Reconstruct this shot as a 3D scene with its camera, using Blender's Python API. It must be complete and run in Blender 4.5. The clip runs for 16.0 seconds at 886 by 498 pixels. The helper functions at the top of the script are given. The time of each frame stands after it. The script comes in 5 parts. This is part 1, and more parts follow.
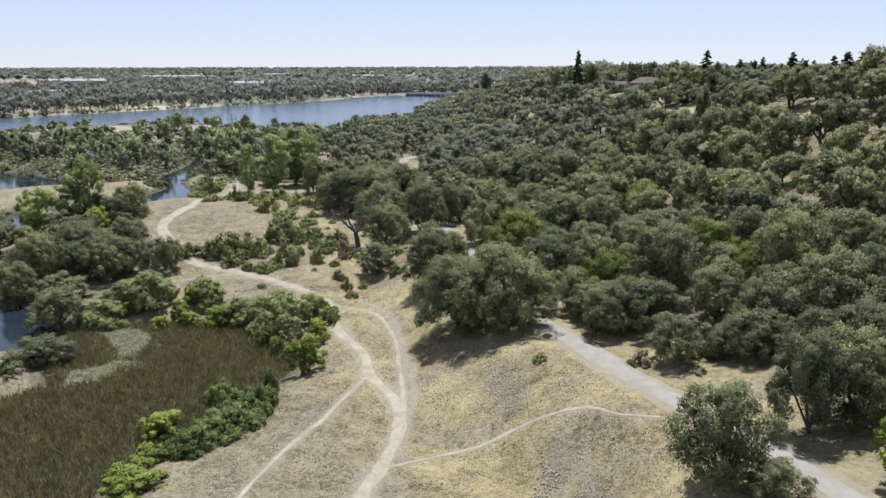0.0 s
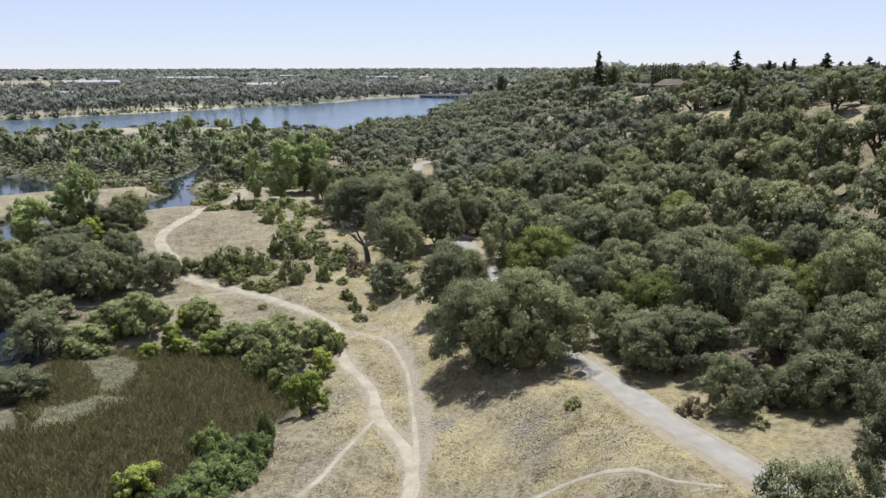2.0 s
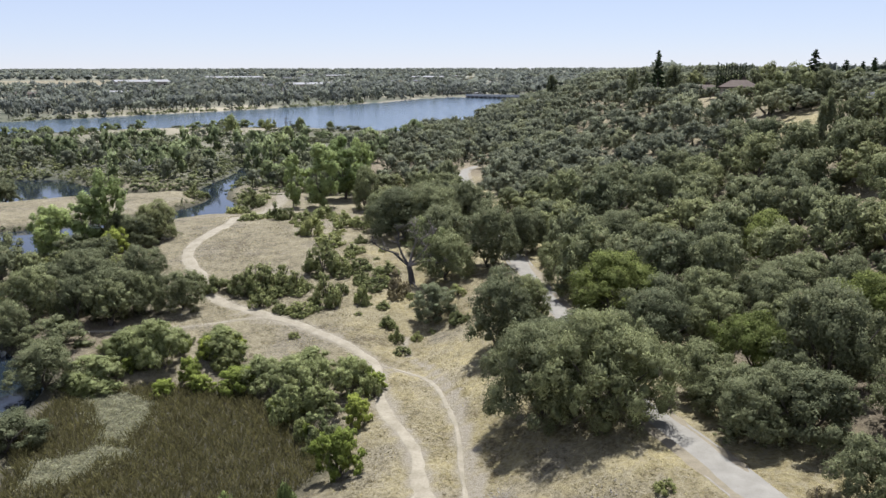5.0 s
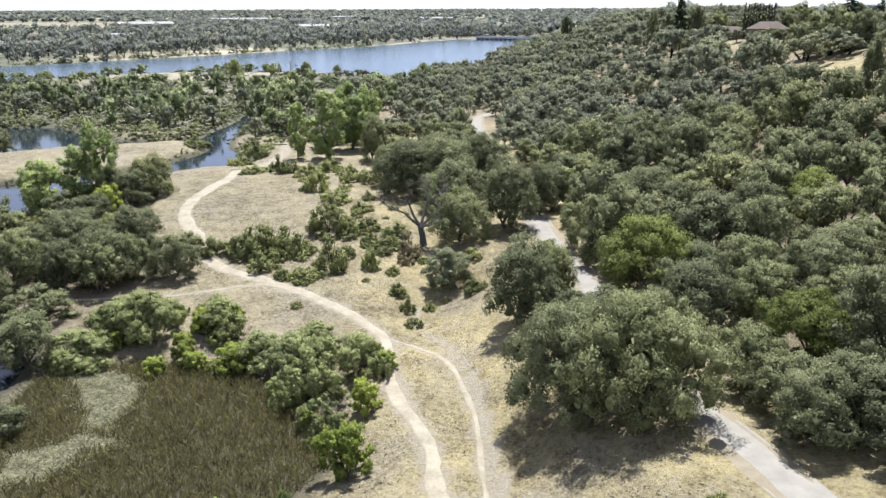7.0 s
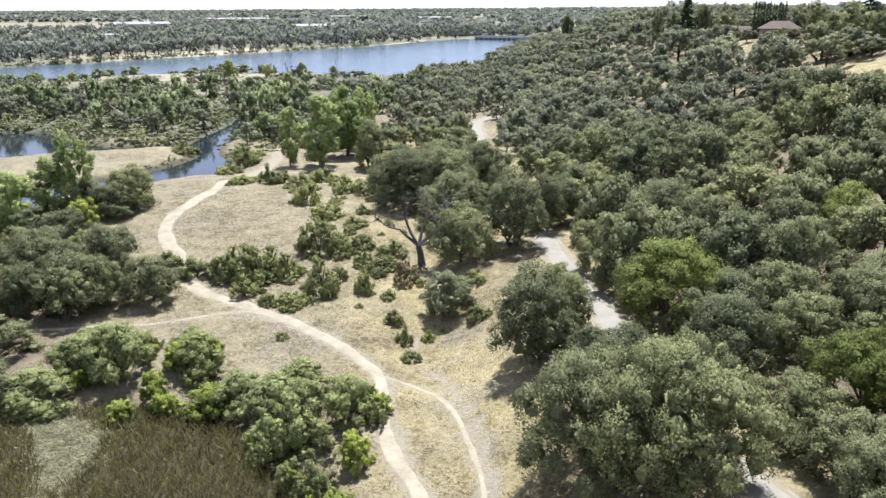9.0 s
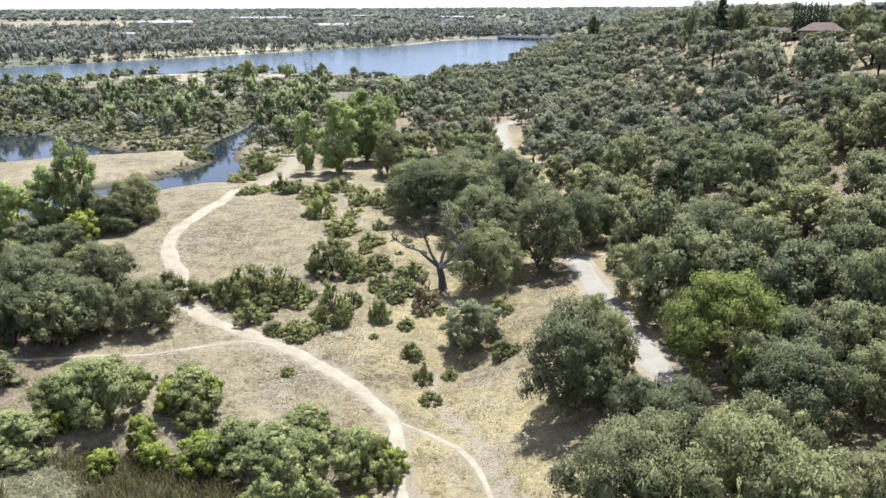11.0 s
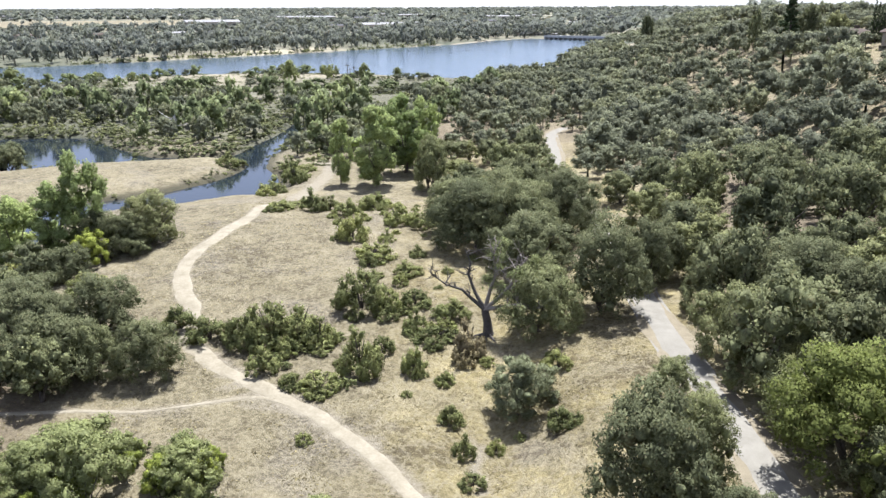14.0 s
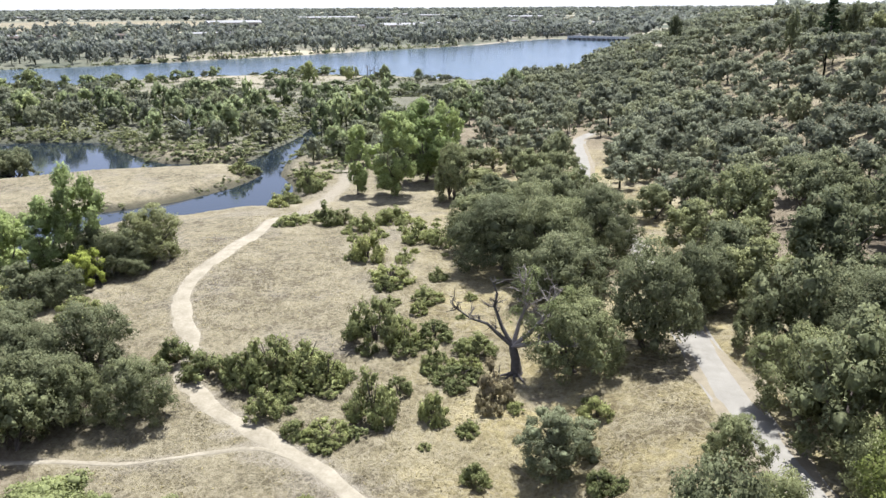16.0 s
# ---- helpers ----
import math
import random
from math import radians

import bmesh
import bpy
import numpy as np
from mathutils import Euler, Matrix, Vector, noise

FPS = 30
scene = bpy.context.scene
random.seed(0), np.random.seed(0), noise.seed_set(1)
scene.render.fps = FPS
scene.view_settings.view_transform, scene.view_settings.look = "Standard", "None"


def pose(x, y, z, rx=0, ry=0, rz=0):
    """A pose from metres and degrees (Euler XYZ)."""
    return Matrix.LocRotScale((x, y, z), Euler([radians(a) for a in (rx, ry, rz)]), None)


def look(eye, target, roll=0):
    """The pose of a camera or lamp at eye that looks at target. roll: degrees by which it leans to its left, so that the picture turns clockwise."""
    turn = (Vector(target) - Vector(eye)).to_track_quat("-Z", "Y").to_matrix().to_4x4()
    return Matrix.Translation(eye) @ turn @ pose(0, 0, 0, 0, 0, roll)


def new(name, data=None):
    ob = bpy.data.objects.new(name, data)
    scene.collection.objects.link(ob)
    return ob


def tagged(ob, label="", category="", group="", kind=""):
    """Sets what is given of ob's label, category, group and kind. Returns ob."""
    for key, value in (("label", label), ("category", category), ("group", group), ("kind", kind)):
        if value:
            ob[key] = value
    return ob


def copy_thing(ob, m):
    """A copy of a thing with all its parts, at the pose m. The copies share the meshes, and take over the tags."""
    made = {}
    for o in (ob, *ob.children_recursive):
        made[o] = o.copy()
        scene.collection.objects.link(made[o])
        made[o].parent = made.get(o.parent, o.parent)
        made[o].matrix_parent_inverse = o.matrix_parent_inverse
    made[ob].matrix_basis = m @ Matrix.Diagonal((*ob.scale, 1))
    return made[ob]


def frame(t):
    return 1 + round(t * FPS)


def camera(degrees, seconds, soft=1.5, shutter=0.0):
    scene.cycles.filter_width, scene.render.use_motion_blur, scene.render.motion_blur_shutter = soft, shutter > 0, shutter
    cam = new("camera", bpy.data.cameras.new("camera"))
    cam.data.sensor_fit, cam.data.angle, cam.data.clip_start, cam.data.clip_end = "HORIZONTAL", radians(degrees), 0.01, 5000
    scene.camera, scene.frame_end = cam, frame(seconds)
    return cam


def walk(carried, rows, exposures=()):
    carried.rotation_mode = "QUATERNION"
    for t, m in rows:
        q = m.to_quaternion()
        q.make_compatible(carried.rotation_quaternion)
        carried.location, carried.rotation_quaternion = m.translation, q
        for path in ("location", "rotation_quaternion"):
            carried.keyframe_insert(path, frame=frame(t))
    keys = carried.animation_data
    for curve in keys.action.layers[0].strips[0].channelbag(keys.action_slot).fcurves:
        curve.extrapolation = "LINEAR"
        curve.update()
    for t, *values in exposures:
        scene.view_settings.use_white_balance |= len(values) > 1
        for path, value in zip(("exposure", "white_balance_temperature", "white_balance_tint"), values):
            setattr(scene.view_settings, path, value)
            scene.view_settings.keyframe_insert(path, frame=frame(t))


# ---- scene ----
cam = camera(58.0, 16.0, soft=1.5)
PATH = [
    (0, (5.609, 0.768, 29.052), (2.096, 39.622, 20.219), -0.21),
    (0.5, (5.243, 3.173, 29.071), (1.756, 42.036, 20.267), -0.20),
    (1, (4.899, 5.536, 29.088), (1.425, 44.406, 20.308), -0.19),
    (1.5, (4.583, 7.831, 29.1), (1.058, 46.698, 20.326), -0.27),
    (2, (4.287, 10.049, 29.107), (0.117, 48.853, 20.341), -0.21),
    (2.5, (3.996, 12.194, 29.113), (-0.8, 50.926, 20.347), -0.24),
    (3, (3.682, 14.278, 29.121), (-1.556, 52.955, 20.365), -0.21),
    (3.5, (3.32, 16.304, 29.13), (-2.294, 54.932, 20.389), -0.27),
    (4, (2.901, 18.254, 29.136), (-2.901, 56.855, 20.399), -0.29),
    (6.2, (0.624, 26.214, 29.277), (-6.209, 64.633, 20.484), -0.13),
    (6.3, (0.544, 26.604, 29.286), (-6.282, 65.024, 20.493), -0.16),
    (6.4, (0.464, 26.994, 29.295), (-6.337, 65.311, 20.047), -0.18),
    (6.5, (0.384, 27.383, 29.304), (-6.374, 65.5, 19.23), -0.20),
    (6.6, (0.304, 27.773, 29.313), (-6.407, 65.663, 18.391), -0.22),
    (6.7, (0.224, 28.163, 29.322), (-6.456, 65.919, 17.925), -0.25),
    (6.8, (0.144, 28.553, 29.331), (-6.527, 66.294, 17.882), -0.27),
    (7, (-0.016, 29.332, 29.349), (-6.673, 67.076, 17.9), -0.31),
    (7.5, (-0.372, 31.292, 29.379), (-7.019, 69.033, 17.915), -0.36),
    (8, (-0.721, 33.239, 29.406), (-7.358, 70.978, 17.929), -0.42),
    (8.5, (-1.102, 35.183, 29.431), (-7.717, 72.926, 17.956), -0.42),
    (9, (-1.509, 37.124, 29.453), (-8.104, 74.87, 17.973), -0.44),
    (11.5, (-3.617, 46.774, 29.608), (-11.629, 84.238, 18.108), -0.30),
    (12, (-4.047, 48.697, 29.62), (-12.477, 86.07, 18.122), -0.32),
    (12.5, (-4.483, 50.617, 29.629), (-13.247, 87.912, 18.126), -0.31),
    (13, (-4.941, 52.537, 29.643), (-13.992, 89.759, 18.129), -0.31),
    (13.5, (-5.421, 54.445, 29.652), (-14.726, 91.601, 18.129), -0.35),
    (14, (-5.923, 56.337, 29.656), (-15.55, 93.411, 18.131), -0.33),
    (14.5, (-6.429, 58.225, 29.657), (-16.41, 95.206, 18.136), -0.36),
    (15, (-6.96, 60.116, 29.672), (-17.074, 97.06, 18.147), -0.41),
    (15.5, (-7.526, 61.979, 29.683), (-17.82, 98.876, 18.166), -0.43),
    (16, (-8.112, 63.821, 29.685), (-18.722, 100.631, 18.176), -0.41),
]
walk(cam, [(t, look(eye, target, roll)) for t, eye, target, roll in PATH],
     exposures=[(0, 0.85, 6000, 14), (6.3, 0.85, 6000, 14), (7.2, 1.40, 6000, 14), (13, 1.38, 6000, 14), (16, 1.33, 6000, 14)])

# ---- world, sun, exposure ----
SUN_AZ, SUN_EL = 4.0, 68.0          # degrees, azimuth clockwise from +y
world = bpy.data.worlds.new("world")
scene.world = world
world.use_nodes = True
wn = world.node_tree.nodes
sky = wn.new("ShaderNodeTexSky")
sky.sky_type, sky.sun_disc = "NISHITA", False
sky.sun_elevation, sky.sun_rotation = radians(SUN_EL), radians(SUN_AZ)
sky.altitude, sky.air_density, sky.dust_density, sky.ozone_density = 1500, 1.0, 0.05, 3.0
haze = wn.new("ShaderNodeMix")         # thin pale summer haze over the whole sky
haze.data_type, haze.inputs[0].default_value, haze.inputs[7].default_value = "RGBA", 0.6, (5.65, 5.78, 6.9, 1)
world.node_tree.links.new(sky.outputs[0], haze.inputs[6])
world.node_tree.links.new(haze.outputs[2], wn["Background"].inputs[0])
wn["Background"].inputs[1].default_value = 0.068
sun = new("sun", bpy.data.lights.new("sun", "SUN"))
sun.data.energy, sun.data.angle, sun.data.color = 5.0, radians(0.55), (1.0, 0.965, 0.91)
sun.matrix_world = look((0, 0, 0), (-math.sin(radians(SUN_AZ)) * math.cos(radians(SUN_EL)),
                                    -math.cos(radians(SUN_AZ)) * math.cos(radians(SUN_EL)), -math.sin(radians(SUN_EL))))

# ---- terrain ----
WATER = -1.5


def spline(pts, step=1.0):
    """A smooth line through control points, as an array of points about step apart."""
    p = np.array(pts, float)
    p = np.vstack([2 * p[0] - p[1], p, 2 * p[-1] - p[-2]])
    out = []
    for i in range(1, len(p) - 2):
        n = max(2, int(np.linalg.norm(p[i + 1] - p[i]) / step))
        u = np.linspace(0, 1, n, endpoint=False)[:, None]
        out.append(0.5 * (2 * p[i] + (p[i + 1] - p[i - 1]) * u + (2 * p[i - 1] - 5 * p[i] + 4 * p[i + 1] - p[i + 2]) * u ** 2
                          + (3 * p[i] - p[i - 1] - 3 * p[i + 1] + p[i + 2]) * u ** 3))
    return np.vstack(out + [p[-2:-1]])


def smooth(v):
    v = np.clip(v, 0, 1)
    return v * v * (3 - 2 * v)


def line_distance(x, y, line):
    """Distance from points to an open line."""
    best = np.full(np.shape(x), 1e9)
    for a, b in zip(line[:-1], line[1:]):
        d = b - a
        u = np.clip(((x - a[0]) * d[0] + (y - a[1]) * d[1]) / max(d @ d, 1e-9), 0, 1)
        best = np.minimum(best, (x - a[0] - u * d[0]) ** 2 + (y - a[1] - u * d[1]) ** 2)
    return np.sqrt(best)


def outside(x, y, poly):
    """Signed distance to a closed shape, negative within."""
    poly = np.array(poly, float)
    inside = np.zeros(np.shape(x), bool)
    for a, b in zip(poly, np.roll(poly, -1, 0)):
        cross = (a[1] > y) != (b[1] > y)
        with np.errstate(divide="ignore", invalid="ignore"):
            inside ^= cross & (x < (b[0] - a[0]) * (y - a[1]) / (b[1] - a[1] + 1e-12) + a[0])
    d = line_distance(x, y, np.vstack([poly, poly[:1]]))
    return np.where(inside, -d, d)


ROAD = spline([(69.5, -100), (56.8, -50), (44, 0), (34, 18), (29, 34), (24.0, 47.5), (18.4, 58.8), (14.9, 65.4), (11.0, 74.8), (8.0, 81.0), (4.2, 91), (1.6, 103), (-1.0, 112), (-3.6, 121.8),
               (-5.5, 130), (-8.6, 145), (-12.6, 160), (-17, 175), (-20.8, 189), (-23, 208), (-26.3, 228), (-27.6, 240), (-26.0, 250)])
FOOT_Y = [-6000, -200, 0, 18, 47.5, 65.4, 81, 103, 130, 160, 189, 230, 310, 410, 470, 600, 760, 900, 1300, 6000]
# the foot of the slope keeps left of the path beyond its bend
FOOT_X = [340, 95, 44, 34, 24, 14.9, 8, 1.6, -5.5, -12.6, -20.8, -26.3, -42, -58, -56, -54, -50, -40, 0, 600]
LAKE = [(-400, 268), (-320, 330), (-294, 356), (-262, 338), (-247, 334), (-262, 360), (-250, 384), (-232, 408), (-200, 428), (-172, 436), (-131, 428), (-94, 420),
        (-70, 412), (-62, 470), (-60, 600), (-56, 760), (-54, 880), (-98, 925), (-138, 930), (-163, 868), (-185, 762), (-222, 690), (-257, 625), (-290, 560),
        (-318, 505), (-350, 455), (-480, 340), (-700, 230), (-650, 130)]
LAGOON = [(-240, 190), (-160, 226), (-144, 231), (-127, 218), (-112, 209.5), (-101, 211.5), (-97, 213), (-95.5, 217), (-98, 231), (-99, 242), (-101, 253), (-104, 264), (-99.5, 268), (-93, 246),
          (-87.5, 226), (-86, 216), (-81.5, 204.5), (-74.4, 195.5), (-70.5, 188), (-69, 182), (-70, 175), (-78, 169), (-88, 163), (-91, 157), (-88, 147), (-83, 137), (-96, 128), (-130, 120), (-200, 120)]
SPIT = [(-260, 140), (-170, 167), (-132, 184), (-124, 191.6), (-116, 198.3), (-107, 204.7), (-98, 209.5), (-90, 208.5), (-86, 203), (-85, 196), (-85.5, 189.5), (-89, 178.5), (-94, 172), (-102, 163),
        (-116, 152), (-142, 139), (-230, 116)]
SIDE_POND = [(-80, 108), (-60, 98), (-52, 92.5), (-48.5, 88.5), (-47, 84), (-49, 80.5), (-56, 76), (-80, 74)]
MARSH = [(-39, 70), (-44, 78), (-45, 86), (-40, 89), (-30, 90), (-24, 86), (-18.8, 82), (-17, 77), (-18.5, 71.5), (-22, 69), (-21.5, 62.5), (-23, 59),
         (-24, 55), (-25, 50), (-27, 40), (-27.5, 28), (-32, 12), (-41, 1), (-52, 7), (-57, 24), (-54, 42), (-52, 52), (-44, 62)]


def water_gap(x, y):
    """Signed distance to open water, negative on it."""
    lagoon = np.maximum(outside(x, y, LAGOON), -outside(x, y, SPIT))
    return np.minimum(np.minimum(outside(x, y, LAKE), lagoon), outside(x, y, SIDE_POND))


def bumps(x, y, size, seed):
    """Smooth rolling unevenness from a few crossed waves."""
    r, v = np.random.RandomState(seed), 0.0
    for k in range(7):
        a, f, p = r.uniform(0, 6.28), r.uniform(0.6, 1.7) * 6.28 / size, r.uniform(0, 6.28)
        v = v + np.sin((x * math.cos(a) + y * math.sin(a)) * f + p)
    return v / 4.0


def foot_gap(x, y):
    """Distance to the uphill side of the road's line; negative below it."""
    return (x - np.interp(y, FOOT_Y, FOOT_X)) * 0.93


def land(x, y):
    x, y = np.asarray(x, float), np.asarray(y, float)
    d = foot_gap(x, y)
    road_z = np.interp(y, [0, 43, 60, 75, 130, 160, 200, 300, 400, 900], [5.6, 4.7, 4.1, 3.5, 3.4, 3.1, 2.6, 1.0, 0.3, 0.5])
    hill = np.interp(d, [0, 2.5, 10, 28, 42, 54, 64, 80, 110, 200], [0, 0, 0.9, 4.2, 10.5, 16.5, 19.5, 21.5, 23.0, 23.5])
    hill = hill * (1 - smooth((np.hypot(x, y) - 950) / 900)) + 0.8 * bumps(x, y, 38, 3) * smooth((d - 6) / 20)
    low = 3.4 * smooth((y - 97) / 42) * (1 - 0.95 * smooth((y - 150) / 32)) * smooth((x + 90) / 30)
    low = low + 0.22 * bumps(x, y, 17, 5) + smooth((y - 210) / 60) * (1 - 0.85 * smooth((y - 290) / 70)) * (0.9 + 0.9 * bumps(x, y, 34, 8))
    low = low - 1.1 * np.exp(-((x + 14.5) ** 2 / 22 + (y - 104) ** 2 / 90))
    z = low + (road_z - low) * smooth((d + 15) / 12.5) + hill
    far = np.hypot(x, y)
    return z + 27.0 * smooth((far - 1100) / 4200)


def height(x, y):
    """The ground's height."""
    x, y = np.asarray(x, float), np.asarray(y, float)
    z = land(x, y)
    g, m = water_gap(x, y), outside(x, y, MARSH)
    z = np.where(g > 0, WATER + 0.15 + (z - WATER - 0.15) * smooth((g + 1.0) / np.where(y > 300, 14.0, 6.0)), WATER + 0.25 - 2.2 * smooth((0.5 - g) / 5.0))
    wet = -1.25
    return np.where((m < 6) & (g > 0), wet + (np.maximum(z, wet) - wet) * smooth(m / 6.0), z)
# ---- end of terrain ----


# ---- materials ----
def material(name, rough=0.8, metal=0.0):
    m = bpy.data.materials.new(name)
    m.use_nodes = True
    b = m.node_tree.nodes["Principled BSDF"]
    b.inputs["Roughness"].default_value, b.inputs["Metallic"].default_value = rough, metal
    b.inputs["Specular IOR Level"].default_value = 0.3
    return m, m.node_tree, b


def noise_node(nt, scale, detail=4.0, rough=0.6):
    c, n = nt.nodes.new("ShaderNodeTexCoord"), nt.nodes.new("ShaderNodeTexNoise")
    n.inputs["Scale"].default_value, n.inputs["Detail"].default_value, n.inputs["Roughness"].default_value = scale, detail, rough
    nt.links.new(c.outputs["Object"], n.inputs["Vector"])
    return n.outputs["Fac"]


def ramp(nt, fac, *stops):
    r = nt.nodes.new("ShaderNodeValToRGB")
    while len(r.color_ramp.elements) < len(stops):
        r.color_ramp.elements.new(0.5)
    for e, (p, c) in zip(r.color_ramp.elements, stops):
        e.position, e.color = p, (*c, 1)
    nt.links.new(fac, r.inputs[0])
    return r.outputs[0]


def blend(nt, fac, a, b, mode="MIX"):
    n = nt.nodes.new("ShaderNodeMix")
    n.data_type, n.blend_type = "RGBA", mode
    for socket, v in ((n.inputs[0], fac), (n.inputs[6], a), (n.inputs[7], b)):
        if isinstance(v, (int, float)):
            socket.default_value = v
        elif isinstance(v, tuple):
            socket.default_value = (*v, 1)
        else:
            nt.links.new(v, socket)
    return n.outputs[2]


def maths(nt, op, a, b=0.0):
    n = nt.nodes.new("ShaderNodeMath")
    n.operation, n.use_clamp = op, False
    for socket, v in zip(n.inputs, (a, b)):
        if isinstance(v, (int, float)):
            socket.default_value = v
        else:
            nt.links.new(v, socket)
    return n.outputs[0]


def attribute(nt, name):
    n = nt.nodes.new("ShaderNodeAttribute")
    n.attribute_name = name
    return n.outputs["Fac"]


def bump(nt, b, fac, strength, distance):
    n = nt.nodes.new("ShaderNodeBump")
    n.inputs["Strength"].default_value, n.inputs["Distance"].default_value = strength, distance
    nt.links.new(fac, n.inputs["Height"])
    nt.links.new(n.outputs[0], b.inputs["Normal"])


def foliage(name, dark, light, glow=0.4, tinted=False, dry=(0.16, 0.13, 0.07), dry_part=0.05):
    """Leaves: tone varies from plant to plant and from leaf to leaf, and light passes through a little."""
    m, nt, b = material(name, 0.75)
    b.inputs["Specular IOR Level"].default_value = 0.12
    geo = nt.nodes.new("ShaderNodeNewGeometry")
    leaf = geo.outputs["Random Per Island"]
    plant = attribute(nt, "tint") if tinted else nt.nodes.new("ShaderNodeObjectInfo").outputs["Random"]
    mix = maths(nt, "ADD", maths(nt, "MULTIPLY", leaf, 0.35), maths(nt, "MULTIPLY", plant, 0.65))
    col = ramp(nt, mix, (0.1, dark), (0.9, light))
    patch = ramp(nt, noise_node(nt, 0.9, 3), (0.35, (0.75, 0.75, 0.75)), (0.65, (1.2, 1.2, 1.2)))
    col = blend(nt, 1.0, col, patch, "MULTIPLY")
    tuft = ramp(nt, noise_node(nt, 4.5, 3, 0.7), (0.36, (0.72, 0.72, 0.72)), (0.64, (1.38, 1.38, 1.38)))
    col = blend(nt, 1.0, col, tuft, "MULTIPLY")
    tone = ramp(nt, plant, (0.0, (0.92, 0.94, 0.93)), (0.3, (0.98, 0.99, 0.96)), (0.6, (1.0, 1.02, 0.94)), (0.85, (1.01, 1.04, 0.90)), (1.0, (1.06, 1.06, 0.86)))
    col = blend(nt, 1.0, col, tone, "MULTIPLY")
    worn = ramp(nt, leaf, (1 - dry_part, (0, 0, 0)), (1 - dry_part + 0.03, (1, 1, 1)))
    col = blend(nt, maths(nt, "MULTIPLY", worn, 0.6), col, dry)
    nt.links.new(col, b.inputs["Base Color"])
    t, mx = nt.nodes.new("ShaderNodeBsdfTranslucent"), nt.nodes.new("ShaderNodeMixShader")
    nt.links.new(col, t.inputs[0])
    mx.inputs[0].default_value = glow
    nt.links.new(b.outputs[0], mx.inputs[1])
    nt.links.new(t.outputs[0], mx.inputs[2])
    nt.links.new(mx.outputs[0], nt.nodes["Material Output"].inputs[0])
    return m


def mottled(name, scale, stops, rough=0.85, relief=0.3, depth=0.05, fine=8.0):
    m, nt, b = material(name, rough)
    big, small = noise_node(nt, scale, 5), noise_node(nt, scale * fine, 4, 0.7)
    f = maths(nt, "ADD", maths(nt, "MULTIPLY", big, 0.6), maths(nt, "MULTIPLY", small, 0.4))
    nt.links.new(ramp(nt, f, *stops), b.inputs["Base Color"])
    bump(nt, b, small, relief, depth)
    return m


M_OAK = foliage("oak leaves", (0.112, 0.124, 0.066), (0.209, 0.219, 0.120), 0.4)
# far copy of the oak leaves, with distance haze put into its bluer colour
M_OAK_HAZED = foliage("far oak leaves with haze tint", (0.119, 0.130, 0.088), (0.212, 0.222, 0.154), 0.4, tinted=True)
M_OAKYELLOW = foliage("yellow-green oak leaves", (0.110, 0.132, 0.036), (0.195, 0.218, 0.070), 0.42)
M_ROUND = foliage("grey-green bush leaves", (0.150, 0.165, 0.095), (0.235, 0.250, 0.150), 0.4)
M_GREEN = foliage("cottonwood leaves", (0.198, 0.250, 0.092), (0.338, 0.380, 0.172), 0.5, dry_part=0.05)
M_WILLOW = foliage("willow leaves", (0.168, 0.191, 0.082), (0.292, 0.311, 0.150), 0.45)
M_BRIGHT = foliage("bright shrub leaves", (0.165, 0.205, 0.042), (0.30, 0.335, 0.090), 0.45, dry_part=0.04)
M_SHRUB = foliage("shrub leaves", (0.132, 0.150, 0.060), (0.272, 0.284, 0.126), 0.4, dry_part=0.12)
M_DRYBUSH = foliage("dry shrub leaves", (0.160, 0.132, 0.082), (0.262, 0.220, 0.140), 0.3)
M_BRAMBLE = foliage("bramble leaves", (0.082, 0.115, 0.040), (0.185, 0.222, 0.084), 0.4, dry_part=0.04)
M_LOWSCRUB = foliage("mixed scrub leaves", (0.128, 0.144, 0.074), (0.255, 0.266, 0.142), tinted=True)
# glaucous pine grey, paled and blued further to carry distance haze in the colour
M_HAZED_FAR = foliage("haze-tinted grey far foliage", (0.150, 0.163, 0.142), (0.220, 0.232, 0.205), 0.45, tinted=True)
M_CONIFER = foliage("conifer needles", (0.022, 0.034, 0.016), (0.055, 0.075, 0.035), 0.15)
M_GRASS = foliage("dry grass blades", (0.135, 0.112, 0.062), (0.320, 0.274, 0.162), 0.4, tinted=True, dry=(0.186, 0.149, 0.093))
M_REED = foliage("reed blades", (0.104, 0.095, 0.042), (0.168, 0.150, 0.070), 0.35, tinted=True)
M_PALEREED = foliage("bleached reed blades", (0.195, 0.190, 0.125), (0.255, 0.246, 0.165), 0.35, tinted=True)
M_BARK = mottled("oak bark", 2.0, [(0.3, (0.05, 0.042, 0.034)), (0.7, (0.13, 0.11, 0.09))], 0.95, 0.8, 0.05)
M_DEADBARK = mottled("dark dead bark", 3.0, [(0.3, (0.04, 0.036, 0.032)), (0.7, (0.11, 0.10, 0.09))], 0.95, 0.7, 0.04)
M_DEADWOOD = mottled("weathered dead wood", 3.0, [(0.3, (0.12, 0.105, 0.09)), (0.7, (0.30, 0.27, 0.24))], 0.9, 0.6, 0.03)


